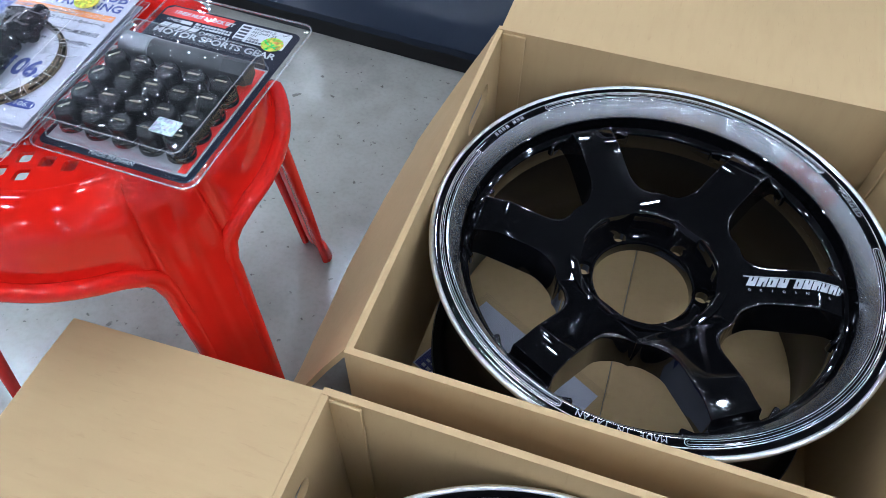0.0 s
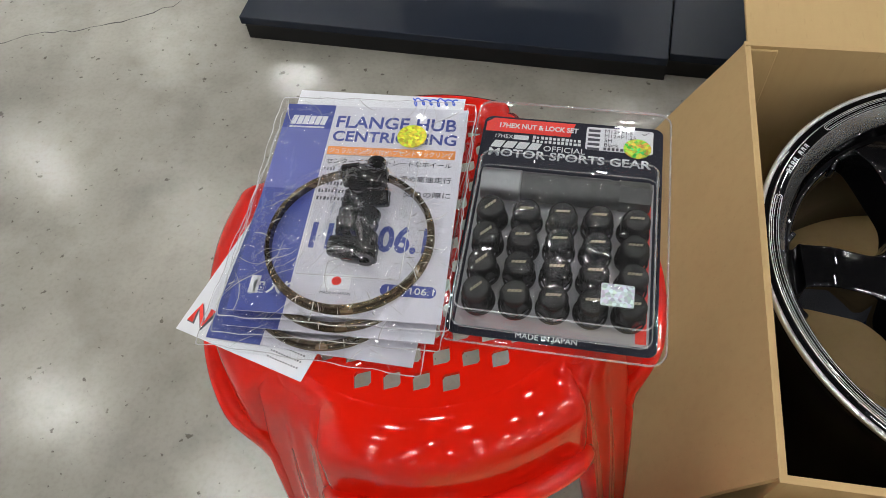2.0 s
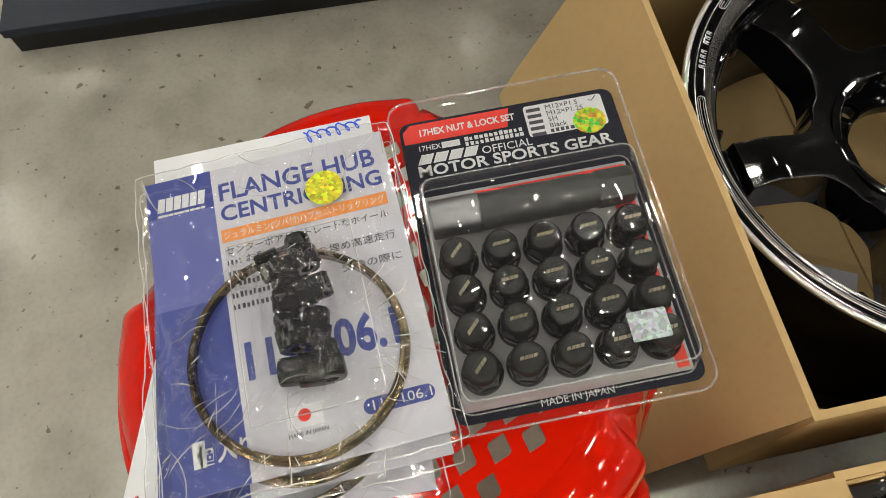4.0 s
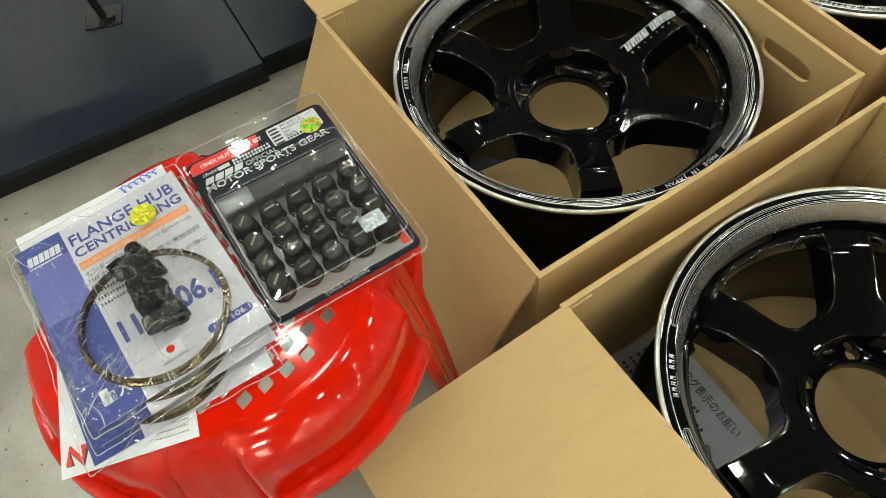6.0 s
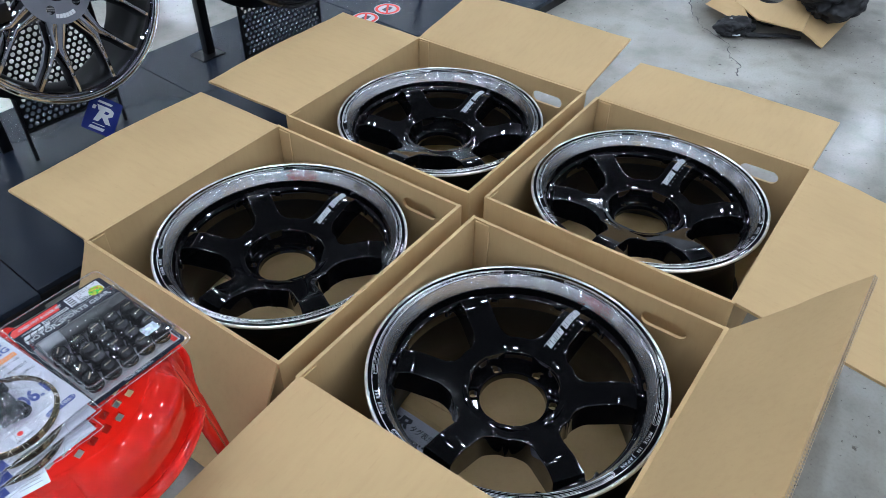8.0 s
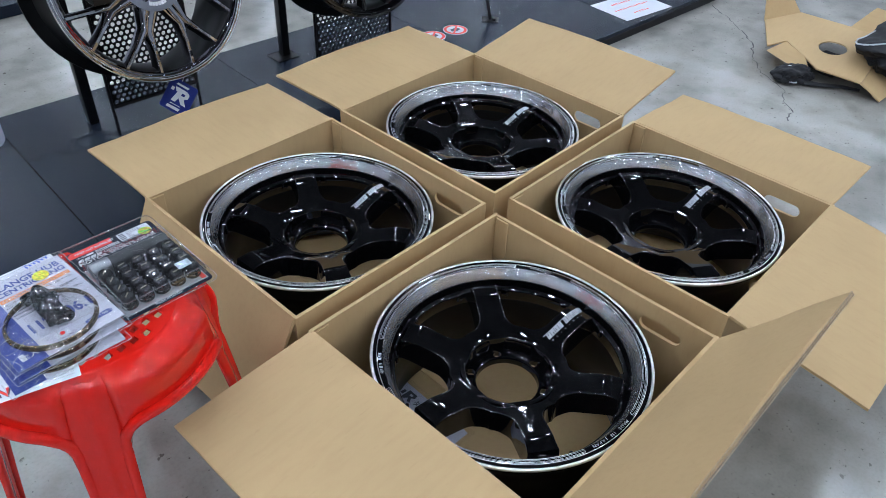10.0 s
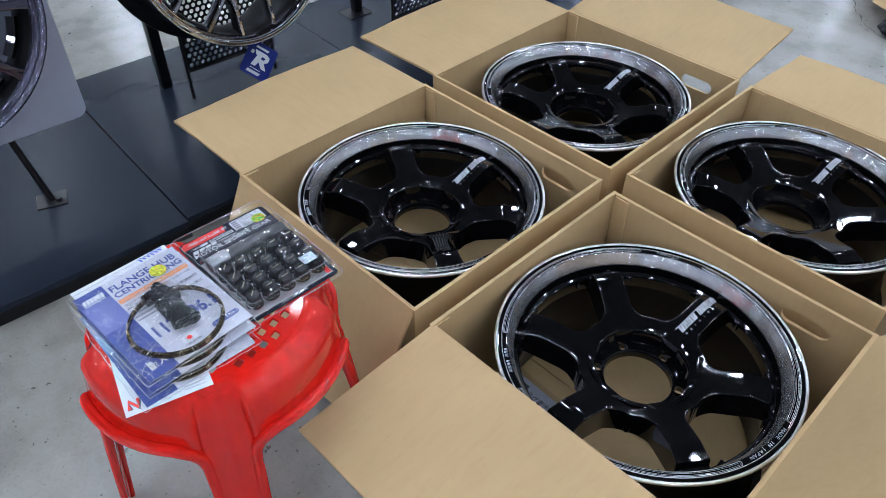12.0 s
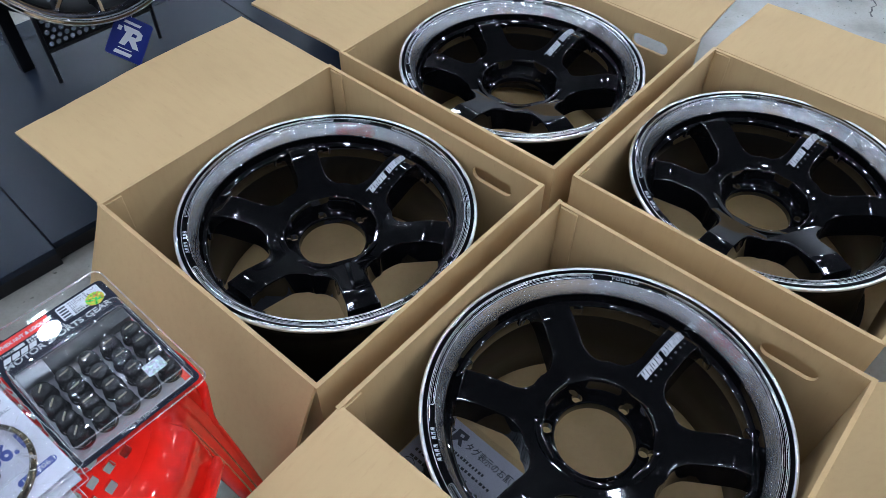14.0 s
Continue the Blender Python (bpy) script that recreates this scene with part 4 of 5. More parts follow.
def mesh_wheel(name, m, label, face, edge, n, radius, width):
    """A display wheel with many slim forked spokes."""
    w = thing(name, m, label, "wheel", "wheels on stands")
    k = radius / 0.25
    bm = bmesh.new()
    lathe(bm, [(0.250 * k, -0.004), (0.250 * k, -0.010), (0.236 * k, -0.020), (0.222 * k, -0.05), (0.214 * k, -0.10), (0.224 * k, -width + 0.03), (0.249 * k, -width + 0.006), (0.249 * k, -width),
               (0.226 * k, -width + 0.01), (0.208 * k, -0.10), (0.2160 * k, -0.03), (0.2260 * k, -0.012), (0.238 * k, -0.006)], 96)
    part("barrel", bm, M_black_in, w)
    bm = bmesh.new()
    lathe(bm, [(0.2260 * k, -0.012), (0.2300 * k, -0.006), (0.2330 * k, -0.0075), (0.2360 * k, -0.002), (0.2400 * k, -0.0035), (0.2440 * k, 0.001), (0.2485 * k, 0.0), (0.2505 * k, -0.004), (0.2460 * k, -0.007)], 128)
    part("rim_edge", bm, face, w)
    # two added rings in the edge material paint the rim's highlight lines
    for rad in (0.2492, 0.2422):
        bm = bmesh.new()
        lathe(bm, [(rad * k - 0.0012, 0.0004), (rad * k - 0.0004, 0.0018), (rad * k + 0.0008, 0.0014), (rad * k + 0.0016, -0.0010), (rad * k, -0.0020)], 96)
        part("rim_highlight", bm, edge, w, "thin ring added for the rim's highlight line")
    for i in range(n):
        bm = bmesh.new()
        root = Vector((0.062 * k, 0, 0.004))
        fork = Vector((0.128 * k, 0, 0.000))
        for s in (-1, 1):
            a = radians(180 / n * 0.5 * s)
            tip = Vector((0.230 * k * math.cos(a), 0.230 * k * math.sin(a), -0.010))
            mid = fork.lerp(tip, 0.45) + Vector((0, s * 0.003, 0.002))
            pts = [root + Vector((0, s * 0.012, 0)), fork + Vector((0, s * 0.0070, 0)), mid, tip]
            rows = []
            for j, p in enumerate(pts):
                d = ((pts[j + 1] - p) if j < 3 else (p - pts[j - 1])).normalized()
                side = Vector((-d.y, d.x, 0)).normalized()
                hw = (0.0170, 0.0105, 0.0064, 0.0074)[j]
                sec = [(-hw * 1.2, -0.032), (-hw, -0.004), (-hw * 0.45, 0.001), (hw * 0.45, 0.001), (hw, -0.004), (hw * 1.2, -0.032)]
                rows.append([bm.verts.new(p + side * u + Vector((0, 0, z))) for u, z in sec])
            for p, q in zip(rows, rows[1:]):
                for j in range(5):
                    bm.faces.new((p[j], q[j], q[j + 1], p[j + 1]))
        bmesh.ops.recalc_face_normals(bm, faces=bm.faces[:])
        bmesh.ops.transform(bm, matrix=pose(0, 0, 0, 0, 0, 360 / n * (i + 0.5)), verts=bm.verts[:])
        part("spoke", bm, face, w, smooth=40)
    bm = bmesh.new()
    holes = [circle(0, 0, 0.033, 32)] + [circle(0.055 * math.cos(radians(72 * i + 90)), 0.055 * math.sin(radians(72 * i + 90)), 0.010, 20) for i in range(5)]
    sheet(bm, circle(0, 0, 0.084, 64), holes, -0.035, 0.005)
    part("hub", bm, face, w, smooth=30)
    bm = bmesh.new()
    lathe(bm, [(0.0, 0.002), (0.028, 0.0), (0.0325, -0.004), (0.0325, -0.03), (0.0, -0.03)], 32, False)
    part("centre_cap", bm, M_black, w)
    return w


# stands: a square post, a pierced back board in a thin frame
def stand(x, y, panel_x0, panel_y, top, label, plate=False, w=0.275, z0=0.085):
    st = thing("wheel_stand", pose(x, y, 0.052, 0, 0, -3.4), label, "display stand", "wheel stands")
    bm = bmesh.new()
    block(bm, -0.015, 0.015, -0.015, 0.015, 0.0, top, 0.002)
    part("post", bm, M_metal_black, st)
    bm = bmesh.new()
    block(bm, -0.022, 0.022, -0.35, 0.0, top - 0.045, top - 0.005, 0.002)
    part("arm", bm, M_metal_black, st)
    if plate:
        bm = bmesh.new()
        block(bm, -0.055, 0.035, -0.045, 0.035, 0.0, 0.004, 0.001, 1)
        part("foot_plate", bm, M_metal_black, st)
    px, py = panel_x0 - x, panel_y - y
    bm = bmesh.new()
    holes = []
    step = 0.0175
    for r in range(26):
        for c in range(int(w / step)):
            hx, hy = 0.016 + c * step + (step / 2 if r % 2 else 0), 0.016 + r * step * 0.866
            if hx < w - 0.012 and hy < 0.40:
                holes.append(circle(hx, hy, 0.0064, 8))
    sheet(bm, [(0, 0), (w, 0), (w, 0.415), (0, 0.415)], holes, -0.0008, 0.0008)
    bmesh.ops.transform(bm, matrix=pose(px, py, z0, 90), verts=bm.verts[:])
    part("pierced_board", bm, M_metal_black, st, "black pierced metal sheet", smooth=0)
    for dx in (0.0, w):
        bm = bmesh.new()
        tube(bm, [(px + dx, py, 0.0), (px + dx, py, z0 + 0.42)], 0.005, 8)
        part("frame_leg", bm, M_metal_black, st)
    for dz in (z0, z0 + 0.42):
        bm = bmesh.new()
        tube(bm, [(px, py, dz), (px + w, py, dz)], 0.005, 8)
        part("frame_bar", bm, M_metal_black, st)
    return st


stand(0.228, 1.342, 0.260, 1.228, 0.52, "black metal stand with a square post and pierced back board")
stand(0.965, 1.345, 0.985, 1.165, 0.52, "black metal stand with a square post and wide pierced board", True, 0.335, 0.03)
show = mesh_wheel("display_wheel", pose(0.351, 1.015, 0.558, 74.4, 0, 0.4), "dark chrome forked-spoke wheel mounted on a black stand", M_chrome, M_lipedge, 8, 0.263, 0.22)
bm = bmesh.new()
for i, a in enumerate((-111, -104, -97, -90, -83, -76)):
    own = bmesh.new()
    block(own, -0.0035, 0.0035, 0.0, 0.0095, 0, 0.0006)
    merge(bm, own, pose(0.070 * math.cos(radians(a)), 0.070 * math.sin(radians(a)), 0.0052, 0, 0, a + 90))
part("hub_mark", bm, M_white, show, smooth=0)
mesh_wheel("display_wheel", pose(1.068, 1.000, 0.550, 74.4, 0, -3), "gloss black forked-spoke wheel mounted on a black stand", M_black, M_black, 8, 0.263, 0.20)


def ten_spoke_wheel(m, label):
    """A display wheel with ten plain bars and a broad rolled flange."""
    w = thing("display_wheel", m, label, "wheel", "wheels on stands")
    width = 0.22
    bm = bmesh.new()
    lathe(bm, [(0.262, -0.006), (0.261, -0.014), (0.246, -0.026), (0.234, -0.06), (0.226, -0.11), (0.236, -width + 0.03), (0.260, -width + 0.006), (0.260, -width),
               (0.238, -width + 0.012), (0.214, -0.11), (0.217, -0.05), (0.226, -0.030)], 96)
    part("barrel", bm, M_black_in, w)
    bm = bmesh.new()
    lathe(bm, [(0.2330, -0.0300), (0.2345, -0.0190), (0.2362, -0.0130), (0.2390, -0.0100), (0.2430, -0.0090), (0.2465, -0.0085), (0.2485, -0.0045), (0.2530, -0.0008), (0.2585, 0.0), (0.2615, -0.0030), (0.2620, -0.0080), (0.2560, -0.0120)], 128)
    part("rim_edge", bm, M_gunmetal, w)
    for i in range(10):
        turn = pose(0, 0, 0, 0, 0, 36 * i - 8)
        bm = bmesh.new()
        rows = []
        for rad, z, hw in ((0.050, 0.000, 0.0150), (0.080, 0.001, 0.0125), (0.130, 0.000, 0.0105), (0.180, -0.004, 0.0095), (0.212, -0.009, 0.0098), (0.226, -0.0125, 0.0112), (0.234, -0.0150, 0.0135)):
            half = [(hw * 1.25, -0.034), (hw * 1.06, -0.006), (hw, -0.0022), (hw * 0.88, -0.0004), (hw * 0.70, 0.0)]
            rows.append([bm.verts.new((rad, y, z + dz)) for y, dz in [(-a, b) for a, b in half] + half[::-1]])
        for p, q in zip(rows, rows[1:]):
            for j in range(9):
                bm.faces.new((p[j], q[j], q[j + 1], p[j + 1]))
        bmesh.ops.recalc_face_normals(bm, faces=bm.faces[:])
        bmesh.ops.transform(bm, matrix=turn, verts=bm.verts[:])
        part("spoke", bm, M_gunmetal, w, smooth=40)
        # machined flat on the barrel between two bars
        bm = bmesh.new()
        rows = []
        for j in range(9):
            a = radians(18 + 11.5 * (j / 4 - 1))
            rows.append([bm.verts.new((rad * math.cos(a), rad * math.sin(a), z)) for rad, z in ((0.1925, -0.0440), (0.1940, -0.0410), (0.2085, -0.0375), (0.2100, -0.0400), (0.2170, -0.0520))])
        for p, q in zip(rows, rows[1:]):
            for j in range(4):
                bm.faces.new((p[j], q[j], q[j + 1], p[j + 1]))
        bmesh.ops.recalc_face_normals(bm, faces=bm.faces[:])
        bmesh.ops.transform(bm, matrix=turn, verts=bm.verts[:])
        part("barrel_flat", bm, M_chrome, w, "bare machined flat inside the barrel", smooth=40)
    bm = bmesh.new()
    holes = [circle(0, 0, 0.033, 32)] + [circle(0.055 * math.cos(radians(72 * i + 90)), 0.055 * math.sin(radians(72 * i + 90)), 0.010, 20) for i in range(5)]
    sheet(bm, circle(0, 0, 0.080, 64), holes, -0.035, 0.002)
    part("hub", bm, M_gunmetal, w, smooth=30)
    bm = bmesh.new()
    lathe(bm, [(0.0, 0.001), (0.028, 0.0), (0.0325, -0.004), (0.0325, -0.03), (0.0, -0.03)], 32, False)
    part("centre_cap", bm, M_black, w)
    return w


ten_spoke_wheel(pose(-0.382, 1.00, 0.582, 73.3, 0, -5.4), "gunmetal ten-spoke wheel mounted before a pale grey plate")

# blue swing tag under the chrome wheel
tag = thing("swing_tag", pose(0.348, 0.985, 0.232, 62, 0, -4) @ pose(0, 0, 0, 0, 0, -47), "dark blue card swing tag with white marks, hanging from the wheel", "tag")
bm = bmesh.new()
sheet(bm, loop_round(-0.040, 0.040, -0.046, 0.046, 0.006), (), -0.0006, 0.0006)
part("card", bm, M_tagblue, tag)
bm = bmesh.new()
outer = [(-0.018, -0.018), (-0.006, -0.018), (0.000, -0.004), (0.012, -0.018), (0.026, -0.018), (0.014, -0.001), (0.024, 0.006), (0.024, 0.018), (0.014, 0.024), (-0.020, 0.024), (-0.014, 0.012), (-0.010, 0.012)]
sheet(bm, outer, [[(0.002, 0.006), (0.012, 0.006), (0.014, 0.013), (0.004, 0.014)]], 0.0008, 0.0014)
part("white_mark", bm, M_white, tag, smooth=0)
for x0, x1, y0, y1, slant in ((-0.030, -0.020, 0.010, 0.020, 0.001), (-0.022, 0.020, 0.030, 0.036, 0.003), (-0.024, 0.020, -0.039, -0.031, 0.003), (-0.018, 0.018, -0.026, -0.024, 0.001)):
    bm = bmesh.new()
    logo_bars(bm, x0, x1, y0, y1, 0.0008, slant, 1)
    part("white_bar", bm, M_white, tag, smooth=0)
bm = bmesh.new()
tube(bm, [(-0.01, 0.044, 0.0), (-0.012, 0.075, 0.004)], 0.0008, 5)
part("string", bm, M_white, tag)

# grey plate behind the left display wheel, and its strut
plate = thing("sign_board", pose(-0.340, 1.075, 0.05, 0, 0, -3), "pale grey rounded acrylic board standing behind a wheel", "sign board")
bm = bmesh.new()
sheet(bm, loop_round(-0.25, 0.25, 0.175, 0.75, 0.025), (), -0.003, 0.003)
bmesh.ops.transform(bm, matrix=pose(0, 0, 0, 90), verts=bm.verts[:])
part("plate", bm, M_grey_plate, plate)
bm = bmesh.new()
block(bm, -0.25, 0.25, 0.006, 0.020, 0.19, 0.21, 0.002)
part("rail", bm, M_metal_black, plate)
bracket = thing("strut_bracket", pose(-0.245, 1.045, 0.052, 0, 0, -20), "black metal strut bolted to the platform", "bracket")
bm = bmesh.new()
block(bm, -0.035, 0.035, -0.03, 0.03, 0, 0.004, 0.001, 1)
part("foot_plate", bm, M_metal_black, bracket)
bm = bmesh.new()
tube(bm, [(0.0, 0.0, 0.003), (-0.035, 0.035, 0.155), (-0.037, 0.037, 0.17)], 0.008, 8)
part("strut", bm, M_metal_black, bracket)
bm = bmesh.new()
lathe(bm, [(0.0, 0.012), (0.007, 0.012), (0.008, 0.010), (0.008, 0.004), (0, 0.004)], 6, False)
bmesh.ops.translate(bm, vec=(0.016, -0.012, 0), verts=bm.verts[:])
part("bolt", bm, M_metal_black, bracket)

copy_thing(bracket, pose(1.796, 1.059, 0.052, 0, 0, -50))

# stickers and the notice on the platform
for x, y in ((1.611, 1.085), (1.500, 1.100)):
    s = thing("floor_sticker", pose(x, y, 0.0524, 0, 0, -10), "round white sticker with a red ring and bar", "sticker", "round stickers")
    bm = bmesh.new()
    sheet(bm, circle(0, 0, 0.050, 40), (), 0, 0.0004)
    part("disc", bm, M_paper, s, smooth=0)
    bm = bmesh.new()
    sheet(bm, circle(0, 0, 0.046, 40), [circle(0, 0, 0.035, 40)], 0.0004, 0.0007)
    own = bmesh.new()
    block(own, -0.037, 0.037, -0.004, 0.004, 0.0007, 0.0010)
    merge(bm, own, pose(0, 0, 0, 0, 0, 45))
    part("red_ring", bm, M_redprint, s, smooth=0)
    bm = bmesh.new()
    sheet(bm, [(-0.022, -0.008), (0.0, -0.014), (0.022, -0.006), (0.020, 0.010), (0.004, 0.014), (-0.018, 0.010)], (), 0.0004, 0.0006)
    part("dark_figure", bm, M_ink_grey, s, smooth=0)
notice = thing("paper_notice", pose(2.385, 0.748, 0.0525, 0, 0, -8), "white paper notice with red writing lying on the platform", "notice")
bm = bmesh.new()
block(bm, -0.150, 0.150, -0.105, 0.105, 0, 0.0008)
part("sheet", bm, M_paper, notice, smooth=0)
rng = random.Random(5)
bm = bmesh.new()
bars(bm, -0.07, 0.045, 0.0008, 0.14, 0.014, 9, rng, 0.006)
bars(bm, -0.11, -0.010, 0.0008, 0.22, 0.012, 14, rng, 0.006)
bars(bm, -0.05, -0.065, 0.0008, 0.10, 0.013, 6, rng, 0.006)
part("red_writing", bm, M_redprint, notice, smooth=0)


# ---------------------------------------------------------------- packing left on the floor
pile = thing("opened_carton", pose(2.52, -0.06, 0.0), "flattened cardboard insert with a round hole, lying on the floor", "cardboard")


def tilt(x, y):
    """Height of the insert's main board, which sinks towards its front corners."""
    return 0.085 - 0.15 * max(0.0, 0.05 - x) * (1.0 if y < 0.05 else 0.8)


bm = bmesh.new()
hole = circle(0.010, -0.012, 0.052, 28)
top_vs = sheet(bm, [(0.07, 0.296), (0.273, 0.225), (0.274, 0.02), (0.235, -0.15), (-0.165, -0.190), (-0.165, -0.025), (-0.110, 0.045), (-0.045, 0.150), (-0.125, 0.190)], [hole], 0, 0.005)
for v in top_vs:
    v.co.z += tilt(v.co.x, v.co.y)
part("board", bm, M_card_x, pile)
for p00, p10, p11, p01 in (((-0.110, 0.045, 0.066), (-0.047, 0.150, 0.076), (-0.128, 0.188, 0.050), (-0.178, -0.022, 0.020)),
                           ((0.07, 0.296, 0.085), (0.273, 0.225, 0.085), (0.250, 0.310, 0.190), (0.130, 0.345, 0.205)),
                           ((0.274, 0.02, 0.085), (0.235, -0.15, 0.080), (0.330, -0.19, 0.150), (0.370, -0.03, 0.160)),
                           ((-0.165, -0.190, 0.052), (0.235, -0.15, 0.080), (0.22, -0.30, 0.02), (-0.15, -0.27, 0.006))):
    part("folded_flap", panel(p00, p10, p11, p01, 0.004, 6, 4, 0.003, 0.003, p00[0]), M_card_y, pile)


def cloth_point(p, sx, sy, sz, seed):
    """A point of the crumpled bag in the direction p."""
    k = 1 + 0.38 * noise.noise(p * 1.5 + Vector((seed, 0, 0))) + 0.20 * abs(noise.noise(p * 3.5 + Vector((0, seed, 0)))) - 0.06 * abs(noise.noise(p * 8 + Vector((seed, seed, 0))))
    return Vector((p.x * k * sx, p.y * k * sy, max(0.0, (p.z * k * 0.6 + 0.5) * sz)))


def cloth_lump(name, m, sx, sy, sz, seed, label):
    """A crumpled soft bag lying in folds."""
    bm = bmesh.new()
    bmesh.ops.create_icosphere(bm, subdivisions=5, radius=1)
    for v in bm.verts:
        v.co = cloth_point(v.co.copy(), sx, sy, sz, seed)
    ob = part(name, bm, M_cloth, None, smooth=60)
    ob.matrix_basis = m
    return tagged(ob, label, "bag")


big_bag = cloth_lump("cloth_bag", pose(2.63, -0.27, 0.055), 0.20, 0.12, 0.12, 3.0, "crumpled black cloth bag with a white drawstring, on the cardboard")
bm = bmesh.new()
cord = []
for i in range(15):
    a, e = radians(95 + 8 * i), radians(38 - 18 * math.sin(i * 0.42))
    cord.append(cloth_point(Vector((math.cos(a) * math.cos(e), math.sin(a) * math.cos(e), math.sin(e))), 0.20, 0.12, 0.12, 3.0) * 1.02)
tube(bm, cord, 0.0030, 6)
part("drawstring", bm, M_white, big_bag, "white cord")
cloth_lump("cloth_bag", pose(2.53, -0.075, 0.0), 0.085, 0.075, 0.045, 5.0, "crumpled black cloth bag lying under the cardboard insert")
small_bag = cloth_lump("cloth_bag", pose(2.315, -0.025, 0.0, 0, 0, -35), 0.070, 0.050, 0.055, 7.0, "small crumpled black cloth bag with a strap beside the cardboard")
bm = bmesh.new()
tube(bm, [(0.02, -0.04, 0.012), (0.08, -0.07, 0.010), (0.15, -0.09, 0.010), (0.20, -0.13, 0.010)], [0.020, 0.014, 0.012, 0.010], 8, False, 0.4)
part("strap", bm, M_cloth, small_bag)
bm = bmesh.new()
tube(bm, [(-0.035, 0.020, 0.052), (-0.020, 0.012, 0.058), (-0.012, 0.000, 0.056)], 0.0022, 6)
tube(bm, [(-0.045, -0.045, 0.020), (-0.030, -0.052, 0.018), (-0.018, -0.055, 0.020)], 0.0028, 6)
part("drawstring", bm, M_white, small_bag, "white cord")


# ---------------------------------------------------------------- packs on the stool
SEAT_TOP = 0.4505


def film(w, h, z, bulge, seed, n=120, folds=95, lift=0.0022):
    """A creased clear film over a flat pack; bulge(x, y) gives the height of what it covers."""
    rng = random.Random(int(seed * 10))
    lines = []
    for _ in range(folds):
        cx, cy, a = rng.uniform(-w / 2, w / 2), rng.uniform(-h / 2, h / 2), rng.uniform(0, math.pi)
        lines.append((cx, cy, math.cos(a), math.sin(a), rng.uniform(0.0020, 0.0060), rng.uniform(0.02, 0.085), rng.uniform(0.2, 1.0) * lift))
    bm = bmesh.new()
    rows = []
    for j in range(n + 1):
        row = []
        for i in range(n + 1):
            x, y = w * (i / n - 0.5), h * (j / n - 0.5)
            edge = min(1.0, 10 * min(i / n, 1 - i / n, j / n, 1 - j / n))
            k = 0.0
            for cx, cy, ca, sa, half, length, amp in lines:
                u, v = (x - cx) * ca + (y - cy) * sa, -(x - cx) * sa + (y - cy) * ca
                if abs(u) < length and abs(v) < half:
                    k += amp * (1 - abs(v) / half) * (1 - abs(u) / length) * 1.6
            p = Vector((x * 30 + seed, y * 30, seed))
            k += 0.0006 * noise.noise(p * 1.2)
            row.append(bm.verts.new((x + 0.002 * noise.noise(p * 0.4), y + 0.002 * noise.noise(p * 0.37), z + bulge(x, y) + max(-0.0008, k * (0.4 + edge)))))
        rows.append(row)
    for p, q in zip(rows, rows[1:]):
        for i in range(n):
            bm.faces.new((p[i], p[i + 1], q[i + 1], q[i]))
    return bm


def fold_glints(w, h, z, bulge, seed, count, centre, parent, dy=0.0):
    """Thin pale strands that paint the glints on a film's folds, many of them running out from a centre."""
    rng = random.Random(seed)
    bm = bmesh.new()
    for i in range(count):
        if i < count * 0.55:
            t = rng.uniform(0, 2 * math.pi)
            d = 0.060 + rng.gauss(0, 0.006)
            cx, cy = 0.001 + d * math.cos(t), centre[1] + d * math.sin(t) - 0.014
            a, length = t + rng.gauss(0, 0.4), rng.uniform(0.006, 0.020)
        else:
            cx, cy = rng.uniform(-w / 2, w / 2), rng.choice((-1, 1)) * rng.uniform(0.25, 0.5) * h
            a, length = math.atan2(cy - centre[1], cx - centre[0]) + rng.gauss(0, 0.5), rng.uniform(0.012, 0.045)
        curve = rng.uniform(-9.0, 9.0)
        thick = rng.choice((0.00016, 0.00022, 0.00042))
        pts, rad = [], []
        for k in range(9):
            u = k / 8 - 0.5
            aa = a + curve * u * length * 3
            x, y = cx + math.cos(aa) * u * length, cy + math.sin(aa) * u * length
            if abs(x) > w / 2 or abs(y) > h / 2:
                continue
            pts.append((x, y, z + bulge(x, y) + 0.0007))
            rad.append(0.00004 + thick * rng.uniform(0.6, 1.0) * (1 - (2 * u) ** 2))
        if len(pts) > 4:
            tube(bm, pts, rad, 5)
    bmesh.ops.translate(bm, vec=(0, dy, 0), verts=bm.verts[:])
    return tagged(part("crease", bm, M_fold_glint, parent, smooth=80), "pale strands painting the glints on the clear film's folds", kind="stuff")


